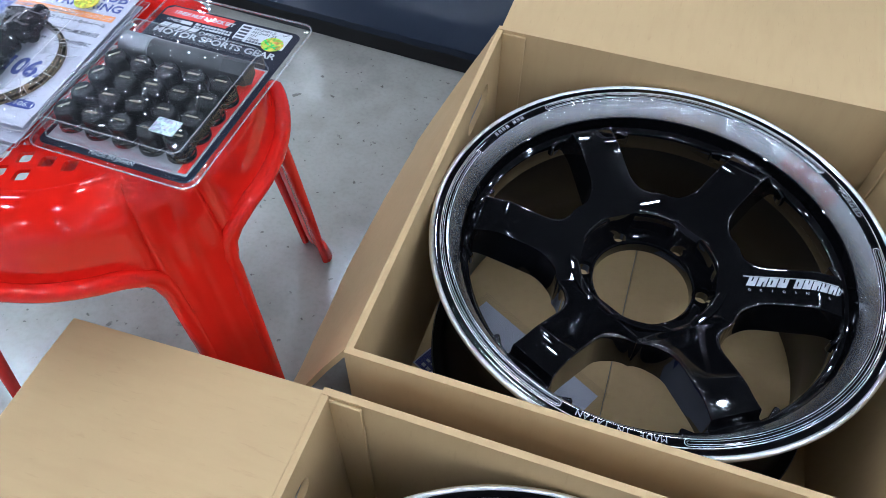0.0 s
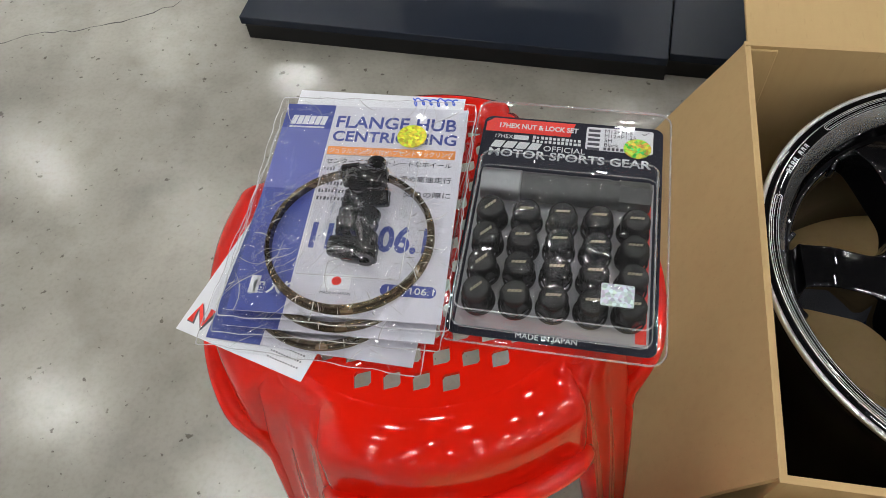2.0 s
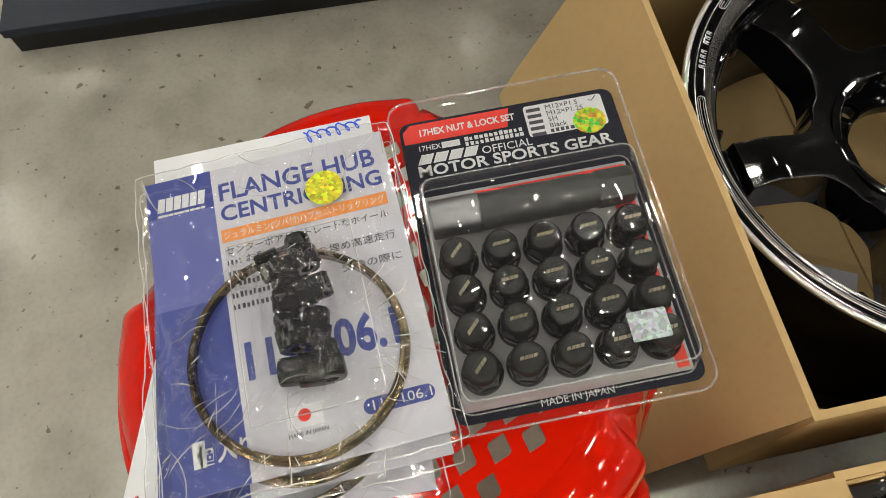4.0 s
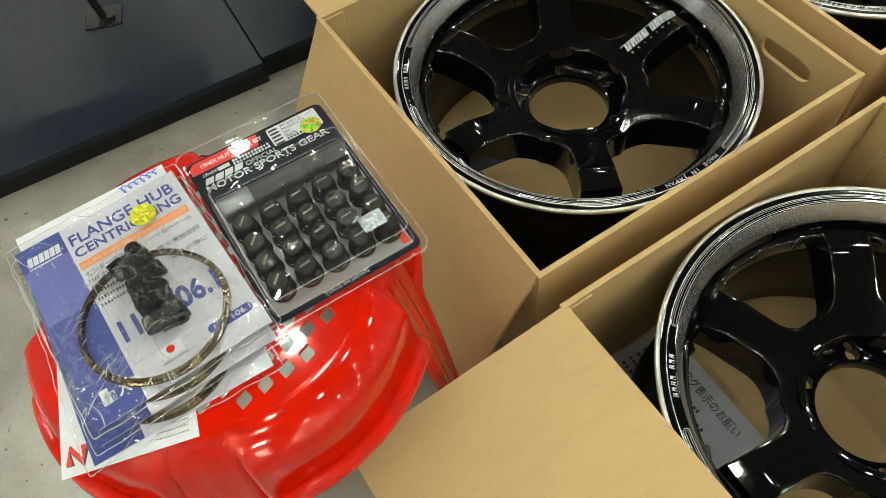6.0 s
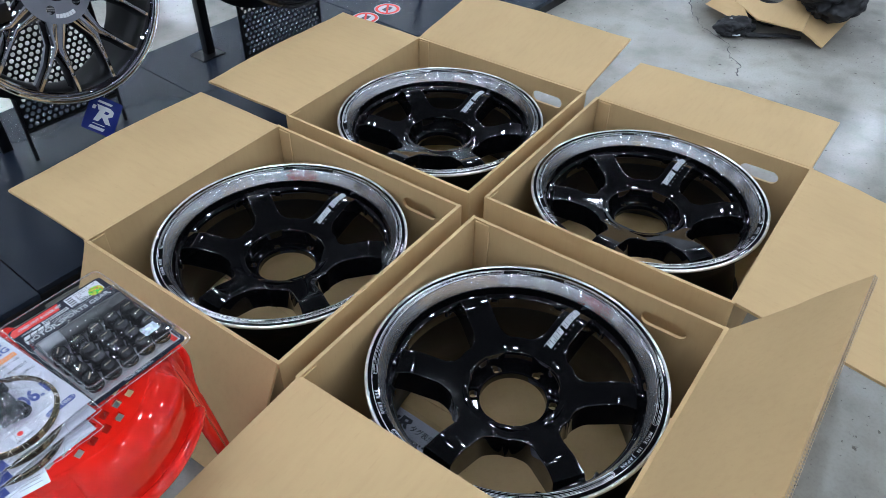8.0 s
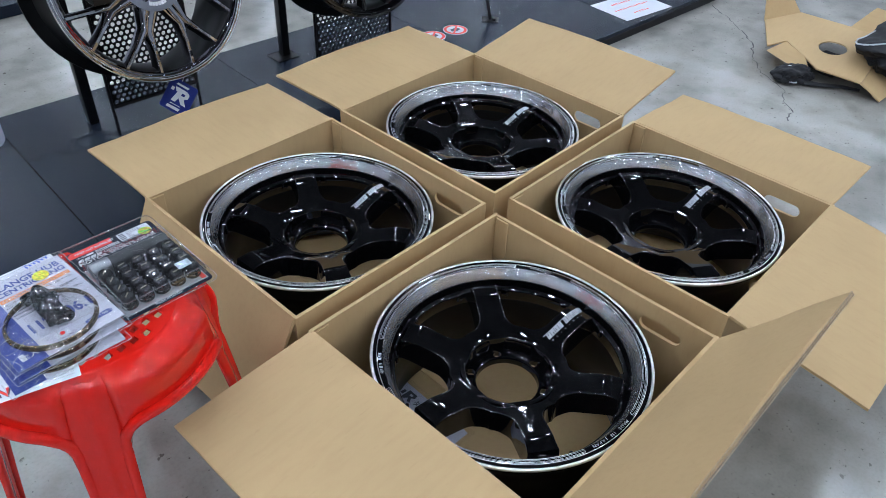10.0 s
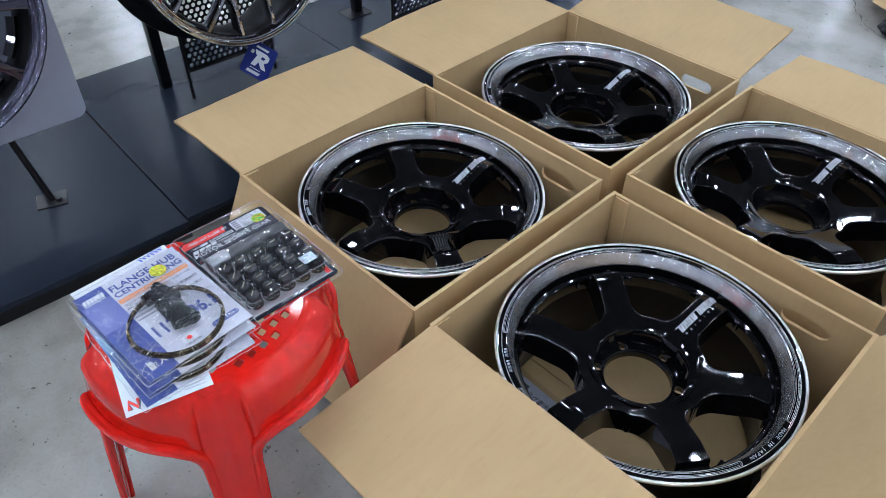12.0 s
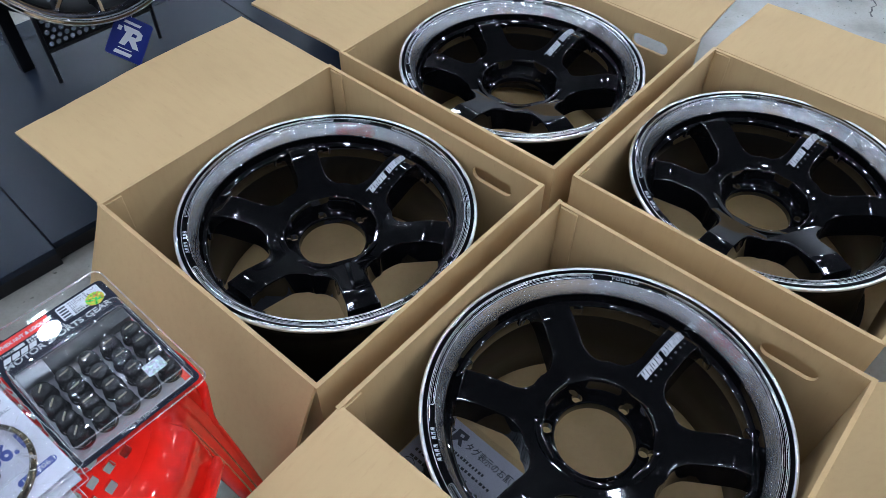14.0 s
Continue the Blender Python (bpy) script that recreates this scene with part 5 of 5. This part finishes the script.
def ring_pack(m, label, top):
    """A carded hub ring in a clear bag."""
    pk = thing("hub_ring_pack", m, label, "packaged ring", "bagged hub rings")
    W, L = 0.152, 0.196
    bm = bmesh.new()
    block(bm, -W / 2, W / 2, -L / 2, L / 2, 0.0, 0.0007)
    card = part("card", bm, M_paper_grey, pk, "pale printed card", smooth=0)
    bm = bmesh.new()
    block(bm, -W / 2, -W / 2 + 0.041, -L / 2, L / 2, 0.0007, 0.0009)
    part("blue_band", bm, M_blue, card, smooth=0)
    # paler blue over the upper band, painting the glare that lies on it
    bm = bmesh.new()
    block(bm, -W / 2, -W / 2 + 0.041, 0.010, L / 2 - 0.026, 0.0009, 0.0010)
    part("band_glare", bm, M_blue_glare, card, smooth=0)
    rx, ry, rr = 0.001, -0.034, 0.0590
    bm = bmesh.new()
    lathe(bm, [(rr - 0.0012, 0.0), (rr - 0.0012, 0.0066), (rr - 0.0006, 0.0073), (rr + 0.0012, 0.0073), (rr + 0.0018, 0.0066), (rr + 0.0018, 0.0031), (rr + 0.0036, 0.0027), (rr + 0.0040, 0.0007), (rr + 0.0032, 0.0)], 96)
    bmesh.ops.translate(bm, vec=(rx, ry, 0.001), verts=bm.verts[:])
    part("hub_ring", bm, M_bronze, pk, "bronze anodised ring")

    def bulge(x, y):
        d = math.hypot(x - rx, y - ry)
        ring = 0.0078 * math.exp(-((d - rr) / 0.010) ** 2) if d > rr else 0.0078 * max(math.exp(-((d - rr) / 0.016) ** 2), 0.35)
        lump = 0.0225 * math.exp(-((abs(x - 0.008) / 0.025) ** 4 + (abs(y + 0.016) / 0.052) ** 4)) if top else 0
        return 0.0016 + max(ring, lump)
    bm = film(W + 0.012, L + 0.014, 0.0, bulge, m.translation.z * 100)
    bag = part("clear_bag", bm, M_film, pk, "clear wrinkled plastic bag", smooth=20)
    fold_glints(W + 0.010, L + 0.012, 0.0, bulge, int(m.translation.z * 1000), 80 if top else 45, (0.008, -0.020), bag)
    # pale uneven rim, painting the glints along the bag's border
    bm = bmesh.new()
    edge = loop_round(-W / 2 - 0.006, W / 2 + 0.006, -L / 2 - 0.006, L / 2 + 0.006, 0.002, 2)
    border = []
    for (xa, ya), (xb, yb) in zip(edge, edge[1:] + edge[:1]):
        n = max(1, int(math.hypot(xb - xa, yb - ya) / 0.006))
        for k in range(n):
            x, y = xa + (xb - xa) * k / n, ya + (yb - ya) * k / n
            p = Vector((x * 60, y * 60, m.translation.z * 90))
            border.append((x + 0.0022 * noise.noise(p), y + 0.0022 * noise.noise(p + Vector((7, 3, 0))), 0.0018 + 0.002 * abs(noise.noise(p * 1.7))))
    tube(bm, border, [0.0002 + 0.0004 * abs(noise.noise(Vector(q) * 150)) for q in border], 5, True)
    part("bag_edge", bm, M_fold_glint, bag, smooth=60)
    if not top:
        return pk
    rng = random.Random(3)
    z = 0.0009
    x0 = -W / 2 + 0.044
    words("title", "FLANGE HUB", 0.0175, M_blue, card, x0, L / 2 - 0.0235, z, 0.099, bold=0.0003)
    words("title", "CENTRIC RING", 0.0150, M_blue, card, x0, L / 2 - 0.0380, z, 0.101, bold=0.0003)
    bm = bmesh.new()
    block(bm, x0 - 0.001, x0 + 0.102, L / 2 - 0.0525, L / 2 - 0.0440, 0.0007, 0.0010)
    part("orange_band", bm, M_orange, card, smooth=0)
    words("small_title", "ジュラルミン(ツバ付)ハブセントリックリング", 0.0058, M_white, card, x0, L / 2 - 0.0505, 0.0010, 0.100)
    words("text_line", "センターボアがストレートなホイール", 0.0060, M_ink_grey, card, x0, L / 2 - 0.0610, z, 0.100)
    bm = bmesh.new()
    for row, (a, n) in enumerate(((0.010, 4), (0.050, 18), (0.024, 9), (0.058, 22), (0.044, 16))):
        bars(bm, x0, L / 2 - 0.0685 - row * 0.0072, z, a, 0.0036, n, rng, 0.0009, 0.0001)
    part("text_line", bm, M_ink_grey, card, smooth=0)
    words("text_line", "お勧め。", 0.0060, M_ink_grey, card, x0 + 0.011, L / 2 - 0.0685, z, 0.022)
    words("text_line", "を埋め高速走行", 0.0060, M_ink_grey, card, x0 + 0.054, L / 2 - 0.0757, z, 0.047)
    words("text_line", "交換の際に", 0.0060, M_ink_grey, card, x0 + 0.066, L / 2 - 0.0901, z, 0.036)
    words("size_mark", "112/106.1", 0.030, M_blue, card, -0.033, -0.042, z, 0.088, bold=0.0010)
    words("count_mark", "1", 0.0190, M_white, card, -W / 2 + 0.005, -L / 2 + 0.015, z, 0.007, bold=0.0007)
    words("count_mark", "個入り", 0.0115, M_white, card, -W / 2 + 0.014, -L / 2 + 0.016, z, 0.030, bold=0.0003)
    bm = bmesh.new()
    sheet(bm, loop_round(0.030, 0.070, -L / 2 + 0.0195, -L / 2 + 0.0285, 0.0044), (), 0.0007, 0.0010)
    part("size_label", bm, M_blue, card, smooth=0)
    words("size_text", "112/106.1", 0.0078, M_white, card, 0.0335, -L / 2 + 0.0215, 0.0010, 0.033)
    bm = bmesh.new()
    block(bm, -0.012, 0.008, -L / 2 + 0.022, -L / 2 + 0.034, 0.0007, 0.0009)
    part("flag_white", bm, M_paper, card, smooth=0)
    bm = bmesh.new()
    sheet(bm, circle(-0.002, -L / 2 + 0.0285, 0.0036, 20), (), 0.0009, 0.0011)
    part("flag_disc", bm, M_redprint, card, smooth=0)
    words("origin", "MADE IN JAPAN", 0.0034, M_ink_grey, card, -0.0125, -L / 2 + 0.0175, z, 0.022)
    bm = bmesh.new()
    logo_bars(bm, -W / 2 + 0.006, -W / 2 + 0.036, L / 2 - 0.022, L / 2 - 0.0125, 0.0009, 0.0015, 6, 0.0002)
    logo_bars(bm, -W / 2 + 0.006, -W / 2 + 0.036, L / 2 - 0.0255, L / 2 - 0.0240, 0.0009, 0.0, 9, 0.0002)
    part("white_mark", bm, M_white, card, smooth=0)
    # small bag with black fittings lying on the ring
    for x, y, a, r, h, up in ((0.000, 0.019, 12, 0.0092, 0.024, 0.011), (0.014, 0.021, 100, 0.0090, 0.022, 0.012), (0.002, -0.001, 84, 0.0094, 0.022, 0.010), (0.015, -0.003, 8, 0.0092, 0.024, 0.012),
                              (0.000, -0.024, 97, 0.0094, 0.022, 0.010), (0.014, -0.026, 76, 0.0092, 0.022, 0.012), (0.003, -0.048, 172, 0.0098, 0.025, 0.011), (0.017, -0.046, 92, 0.0092, 0.022, 0.011)):
        bm = bmesh.new()
        lathe(bm, [(0.0040, h / 2 - 0.004), (0.0046, h / 2), (r * 0.75, h / 2), (r * 0.85, h / 2 - 0.002), (r * 0.85, h * 0.1), (r, h * 0.05), (r, -h / 2 + 0.001), (r * 0.9, -h / 2), (0.0040, -h / 2)], 12, True)
        bmesh.ops.transform(bm, matrix=pose(x, y, up, 0, 90, a), verts=bm.verts[:])
        part("fitting", bm, M_rubber, pk, "black fitting in a small bag", smooth=35)
    bm = film(0.074, 0.108, 0.0, lambda x, y: 0.0115 + 0.0125 * math.exp(-((x / 0.023) ** 4 + (y / 0.047) ** 4)), 4.4, 36, 20)
    bmesh.ops.translate(bm, vec=(0.008, -0.018, 0), verts=bm.verts[:])
    small = part("small_bag", bm, M_film, pk, "small clear bag", smooth=20)
    fold_glints(0.066, 0.100, 0.0, lambda x, y: 0.0120 + 0.0130 * math.exp(-((x / 0.024) ** 4 + (y / 0.048) ** 4)), 77, 10, (0.0, 0.0), small, -0.018)
    bm = bmesh.new()
    tube(bm, [(x + 0.008, y - 0.018, 0.0122) for x, y in loop_round(-0.037, 0.037, -0.054, 0.054, 0.001, 1)], 0.0003, 5, True)
    part("bag_edge", bm, M_fold_glint, small, smooth=60)
    bm = bmesh.new()
    sheet(bm, circle(0.034, L / 2 - 0.0335, 0.0118, 32), (), 0.0046, 0.0049)
    part("foil_sticker", bm, M_holo_yellow, pk, "round yellow holographic sticker", smooth=0)
    return pk


RINGS = [((-0.362, 0.092, SEAT_TOP + 0.001), (0, 0, -1.5), False, "bagged hub ring card at the bottom of a stack"),
         ((-0.354, 0.103, SEAT_TOP + 0.0105), (0, 0, 1.5), False, "bagged hub ring card in the middle of a stack"),
         ((-0.352, 0.112, SEAT_TOP + 0.0200), (0, 0, 2.5), True, "bagged bronze hub ring on a blue and white card")]
for place, turn, top, label in RINGS:
    ring_pack(pose(*place, *turn), label, top)

# loose sheets behind and under the packs
slip = thing("paper_slip", pose(-0.356, 0.146, SEAT_TOP + 0.0165, 0, 0, 1), "white card with blue handwriting, tucked between packs", "card")
bm = bmesh.new()
block(bm, -0.070, 0.072, -0.07, 0.082, 0, 0.0006)
part("sheet", bm, M_paper, slip, smooth=0)
bm = bmesh.new()
stroke = []
for i in range(61):
    u = i / 60
    t = u * 6 * 2 * math.pi
    tall = 0.0046 if i < 10 or 30 < i < 40 else 0.0030
    stroke.append((0.028 + 0.038 * u + 0.0026 * math.sin(t), 0.0750 + 0.002 * u + tall * math.cos(t + 0.5), 0.0010))
tube(bm, stroke, 0.00055, 5)
part("pen_mark", bm, M_pen, slip)
flyer = thing("paper_leaflet", pose(-0.385, 0.052, SEAT_TOP, 0, 0, -15.5), "white paper leaflet with a red mark, lying on the stool", "leaflet")
bm = bmesh.new()
block(bm, -0.064, 0.042, -0.071, 0.075, 0, 0.0006)
part("sheet", bm, M_paper, flyer, smooth=0)
bm = bmesh.new()
tube(bm, [(-0.058, -0.062, 0.0009), (-0.057, -0.048, 0.0009), (-0.047, -0.062, 0.0009), (-0.046, -0.048, 0.0009)], 0.0026, 5, False, 0.2)
part("red_mark", bm, M_redprint, flyer)
bm = bmesh.new()
tube(bm, [(-0.0572, -0.0628, 0.0007), (-0.0562, -0.0488, 0.0007), (-0.0462, -0.0628, 0.0007), (-0.0452, -0.0488, 0.0007)], 0.0036, 5, False, 0.1)
part("mark_shadow", bm, M_ink_grey, flyer)
rng = random.Random(8)
bm = bmesh.new()
for row in range(3):
    bars(bm, 0.010, -0.064 + row * 0.005, 0.0006, 0.026, 0.0013, 12, rng, 0.0008, 0.0001)
part("small_print", bm, M_ink_grey, flyer, smooth=0)


def nut_pack(m):
    pk = thing("nut_set_pack", m, "clear blister pack of black wheel nuts and socket on a card", "nut pack")
    W, L = 0.131, 0.199
    bm = bmesh.new()
    sheet(bm, loop_round(-W / 2, W / 2, -L / 2, L / 2, 0.007), (), 0.001, 0.0017)
    card = part("card", bm, M_ink, pk, "black printed card", smooth=0)
    z = 0.0018
    card.scale = (1.115, 1.03, 1.0)
    # pale tray inside
    bm = bmesh.new()
    block(bm, -0.060, 0.060, -0.093, 0.043, 0.0017, 0.0022)
    part("tray", bm, M_tray, card, "pale grey tray under the nuts", smooth=0)
    bm = bmesh.new()
    sheet(bm, [(0.0520, -0.091), (0.0585, -0.091), (0.0585, 0.041), (-0.030, 0.041), (-0.030, 0.037), (0.0440, 0.036), (0.0500, -0.020)], (), 0.0022, 0.0024)
    part("red_field", bm, M_redprint, card, "red printed field at the tray's edge", smooth=0)
    bm = bmesh.new()
    sheet(bm, [(-W / 2 + 0.002, L / 2 - 0.016), (-0.001, L / 2 - 0.016), (0.002, L / 2 - 0.002), (-W / 2 + 0.007, L / 2 - 0.002), (-W / 2 + 0.002, L / 2 - 0.007)], (), 0.0017, 0.0020)
    part("red_band", bm, M_redprint, card, smooth=0)
    words("title", "17HEX NUT & LOCK SET", 0.0068, M_white, card, -W / 2 + 0.011, L / 2 - 0.0115, 0.0021, 0.058, bold=0.00018)
    words("small_title", "17HEX", 0.0054, M_white, card, -W / 2 + 0.009, L / 2 - 0.0225, z, 0.013)
    bm = bmesh.new()
    block(bm, -0.042, -0.031, L / 2 - 0.0230, L / 2 - 0.0185, z, z + 0.0002)
    logo_bars(bm, -0.058, -0.022, L / 2 - 0.0325, L / 2 - 0.0255, z, 0.003, 4, 0.0002)
    rng = random.Random(2)
    for row in range(2):
        bars(bm, -0.028, L / 2 - 0.0208 - row * 0.0038, z, 0.036, 0.0030, 12, rng, 0.0006, 0.0002)
    part("white_mark", bm, M_white, card, smooth=0)
    words("subtitle", "OFFICIAL", 0.0078, M_white, card, -0.0195, L / 2 - 0.0325, z, 0.030)
    words("subtitle", "MOTOR SPORTS GEAR", 0.0108, M_white, card, -0.0590, L / 2 - 0.0412, z, 0.116, bold=0.00022)
    words("origin", "MADE IN JAPAN", 0.0058, M_white, card, -0.021, -L / 2 + 0.0022, z, 0.038)
    bm = bmesh.new()
    sheet(bm, loop_round(0.0105, 0.0585, L / 2 - 0.0270, L / 2 - 0.0035, 0.002), (), 0.0017, 0.0021)
    part("spec_label", bm, M_paper, card, "white specification label", smooth=0)
    for i, t in enumerate(("M12×P1.5", "M12×P1.25", "5H", "Black")):
        words("spec_text", t, 0.0050, M_ink_grey, card, 0.0235, L / 2 - 0.0085 - i * 0.0047, 0.0022, None)
    bm = bmesh.new()
    for i in range(5):
        block(bm, 0.0120, 0.0205, L / 2 - 0.0085 - i * 0.0047, L / 2 - 0.0060 - i * 0.0047, 0.0021, 0.0023)
    bars(bm, 0.0235, L / 2 - 0.0263, 0.0021, 0.018, 0.0028, 6, rng, 0.0006, 0.0002)
    tube(bm, [(0.0505, L / 2 - 0.0065, 0.0022), (0.0520, L / 2 - 0.0080, 0.0022), (0.0555, L / 2 - 0.0045, 0.0022)], 0.0003, 4)
    part("label_print", bm, M_ink_grey, card, smooth=0)
    bm = bmesh.new()
    sheet(bm, circle(0.0475, L / 2 - 0.0225, 0.0098, 32), (), 0.0023, 0.0026)
    part("foil_sticker", bm, M_holo_green, card, "round green and yellow holographic sticker", smooth=0)
    # long socket
    sy, sz = 0.0215, 0.0142
    bm = bmesh.new()
    lathe(bm, [(0.0085, 0.0), (0.0116, 0.0), (0.0122, 0.001), (0.0122, 0.0295), (0.0114, 0.0305), (0.0085, 0.0305)], 40)
    bmesh.ops.transform(bm, matrix=pose(-0.0640, sy, sz, 0, 90, 0), verts=bm.verts[:])
    part("socket_end", bm, M_steel, pk, "bright steel socket end")
    bm = bmesh.new()
    lathe(bm, [(0.0, 0.0), (0.0110, 0.0), (0.0116, 0.001), (0.0116, 0.066), (0.0110, 0.068), (0.0110, 0.074), (0.0, 0.074)], 40, False)
    bmesh.ops.transform(bm, matrix=pose(-0.0340, sy, sz, 0, 90, 0), verts=bm.verts[:])
    part("socket_body", bm, M_darksteel, pk, "dark steel socket body")
    bm = bmesh.new()
    lathe(bm, [(0.0, 0.0), (0.0118, 0.0), (0.0118, 0.0215), (0.0106, 0.0235), (0.0, 0.0235)], 6, False)
    bmesh.ops.transform(bm, matrix=pose(0.0395, sy, sz, 0, 90, 0), verts=bm.verts[:])
    part("socket_hex", bm, M_darksteel, pk, smooth=20)
    # twenty nuts, the outer columns leaning a little in the tray
    for r in range(4):
        for c in range(5):
            twist = (c * 37 + r * 23) % 60
            at = pose(-0.0520 + c * 0.0260, -0.0060 - r * 0.0234, 0.002, 0, (c - 2) * 1.5, twist)
            bm = bmesh.new()
            lathe(bm, [(0.0, 0.0), (0.0100, 0.0), (0.0122, 0.0030), (0.0123, 0.0060), (0.0116, 0.0085)], 28, False)
            lathe(bm, [(0.0118, 0.0080), (0.0117, 0.0090), (0.0115, 0.0190), (0.0104, 0.0235)], 6, False)
            nut = part("nut", bm, M_nut, pk, smooth=25)
            nut.matrix_basis = at @ Matrix.Diagonal((1, 1, 0.78, 1))
            bm = bmesh.new()
            lathe(bm, [(0.0105, 0.0150), (0.0105, 0.0215), (0.0102, 0.0252), (0.0092, 0.0284), (0.0080, 0.0296), (0.0076, 0.0294), (0.0, 0.0300)], 28, False)
            part("cap", bm, M_nut, nut)
            bm = bmesh.new()
            logo_bars(bm, -0.0056, 0.0048, -0.0010, 0.0010, 0.0303, 0.0010, 4, 0.0001)
            mk = part("cap_mark", bm, M_gold, nut, smooth=0)
            mk.matrix_basis = pose(0, 0, 0, 0, 0, -twist + (4 if c else 45))
    # small square foil on the blister
    bm = bmesh.new()
    sheet(bm, loop_round(0.0310, 0.0530, -0.0810, -0.0640, 0.0012), (), 0.0282, 0.0285)
    part("foil_seal", bm, M_holo_silver, pk, "square silver holographic seal", smooth=0)
    # blister: rounded dome over the nuts and a flat flange round the card
    W, L = 0.146, 0.205
    bm = bmesh.new()
    loops = []
    for inset, h in ((-0.0062, 0.0000), (-0.0058, 0.0042), (-0.0030, 0.0052), (0.0000, 0.0042), (0.0020, 0.0042)):
        loops.append([bm.verts.new((x, y, h)) for x, y in loop_round(-W / 2 + inset, W / 2 - inset, -L / 2 + inset, L / 2 - inset + (0.010 if inset < 0 else 0), 0.010, 6)])
    for x0, x1, y0, y1, h, r in ((-0.0690, 0.0690, -0.0980, 0.0480, 0.0042, 0.008), (-0.0685, 0.0685, -0.0975, 0.0475, 0.0060, 0.008), (-0.0680, 0.0680, -0.0970, 0.0455, 0.0238, 0.008), (-0.0660, 0.0660, -0.0950, 0.0435, 0.0266, 0.007), (-0.061, 0.061, -0.090, 0.0390, 0.0268, 0.006)):
        loops.append([bm.verts.new((x, y, h)) for x, y in loop_round(x0, x1, y0, y1, r, 6)])
    for p, q in zip(loops, loops[1:]):
        for i in range(len(p)):
            bm.faces.new((p[i], p[(i + 1) % len(p)], q[(i + 1) % len(p)], q[i]))
    # top of the dome, softly uneven
    nx, ny = 40, 44

    def dome(i, j):
        p = Vector((i * 0.20, j * 0.17, 2.0))
        return 0.0268 + (0.0024 + 0.0026 * noise.noise(p) + 0.0006 * noise.noise(p * 2.6)) * math.sin(math.pi * i / nx) ** 0.6 * math.sin(math.pi * j / ny) ** 0.6
    grid = [[bm.verts.new((-0.061 + 0.122 * i / nx, -0.090 + 0.129 * j / ny, dome(i, j))) for i in range(nx + 1)] for j in range(ny + 1)]
    for j in range(ny):
        for i in range(nx):
            bm.faces.new((grid[j][i], grid[j][i + 1], grid[j + 1][i + 1], grid[j + 1][i]))
    bmesh.ops.recalc_face_normals(bm, faces=bm.faces[:])
    blister = part("blister", bm, M_clear, pk, "clear moulded plastic blister", smooth=40)
    # added tubes that paint the shine along the blister's outlines
    for outline, h, r in ((loop_round(-0.0790, 0.0790, -0.1085, 0.1185, 0.012, 6), 0.0022, 0.0008), (loop_round(-0.0690, 0.0690, -0.0980, 0.0480, 0.008, 6), 0.0046, 0.0005),
                          (loop_round(-0.0662, 0.0662, -0.0952, 0.0437, 0.007, 6), 0.0264, 0.0006)):
        bm = bmesh.new()
        tube(bm, [(x, y, h) for x, y in outline], r, 6, True)
        part("blister_edge", bm, M_clear_edge, blister, "clear tube painting the bright line on the blister's edge", smooth=60)
    return pk


nut_pack(pose(-0.197, 0.123, SEAT_TOP + 0.0005, 0, 0, -1.0))


# ---------------------------------------------------------------- leaflets in clear bags inside the boxes
def leaflet(m, label, face_up):
    """A half-letter-size leaflet in a thin clear bag, slid under the wheel."""
    bg = thing("leaflet_bag", m, label, "leaflet bag", "leaflets in the boxes")
    bm = bmesh.new()
    block(bm, -0.102, 0.102, -0.071, 0.071, 0, 0.0005)
    sh = part("leaflet", bm, M_paper_grey, bg, "pale printed leaflet", smooth=0)
    rng = random.Random(4)
    if face_up:
        words("title", "タグ表示のお願い", 0.0165, M_ink_grey, sh, -0.030, 0.040, 0.0006, 0.108, bold=0.0002)
        bm = bmesh.new()
        for row in range(6):
            bars(bm, -0.088, 0.020 - row * 0.013, 0.0005, rng.uniform(0.10, 0.17), 0.0055, 18, rng, 0.0016, 0.0001)
        logo_bars(bm, -0.070, -0.062, 0.043, 0.055, 0.0005, 0.002, 1, 0.0001)
        sheet(bm, [(-0.060, 0.036), (-0.053, 0.036), (-0.047, 0.044), (-0.042, 0.036), (-0.034, 0.036), (-0.041, 0.047), (-0.034, 0.052), (-0.036, 0.061), (-0.058, 0.061)], [[(-0.049, 0.050), (-0.042, 0.051), (-0.043, 0.056), (-0.050, 0.056)]], 0.0005, 0.0006)
        sheet(bm, [(0.030, -0.030), (0.042, -0.020), (0.030, -0.010), (0.018, -0.020)], [circle(0.030, -0.020, 0.004, 12)], 0.0005, 0.0006)
        for x, y in ((-0.040, -0.038), (-0.080, -0.045)):
            sheet(bm, circle(x, y, 0.012, 20), [circle(x, y, 0.0108, 20)], 0.0005, 0.0006)
        part("print", bm, M_ink_grey, sh, smooth=0)
    else:
        bm = bmesh.new()
        block(bm, -0.100, 0.050, -0.069, -0.030, 0.0005, 0.0006)
        part("blue_field", bm, M_blue, sh, smooth=0)
        bm = bmesh.new()
        for row in range(4):
            bars(bm, -0.092, -0.038 - row * 0.009, 0.0006, 0.12, 0.0045, 14, rng, 0.0014, 0.0001)
        part("print", bm, M_white, sh, smooth=0)
    bm = film(0.224, 0.164, 0.0, lambda x, y: 0.0012, 2.2, 48, 30, 0.0005)
    part("bag", bm, M_film, bg, "thin clear crinkled bag", smooth=20)
    return bg


leaflet(pose(0.136, -0.150, 0.0083, 0, 0, -92), "white printed leaflet in a clear bag, lying under the wheel", True)
leaflet(pose(0.130, 0.168, 0.0083, 0, 0, -27.5), "white and blue leaflet in a clear bag, lying under the wheel", False)
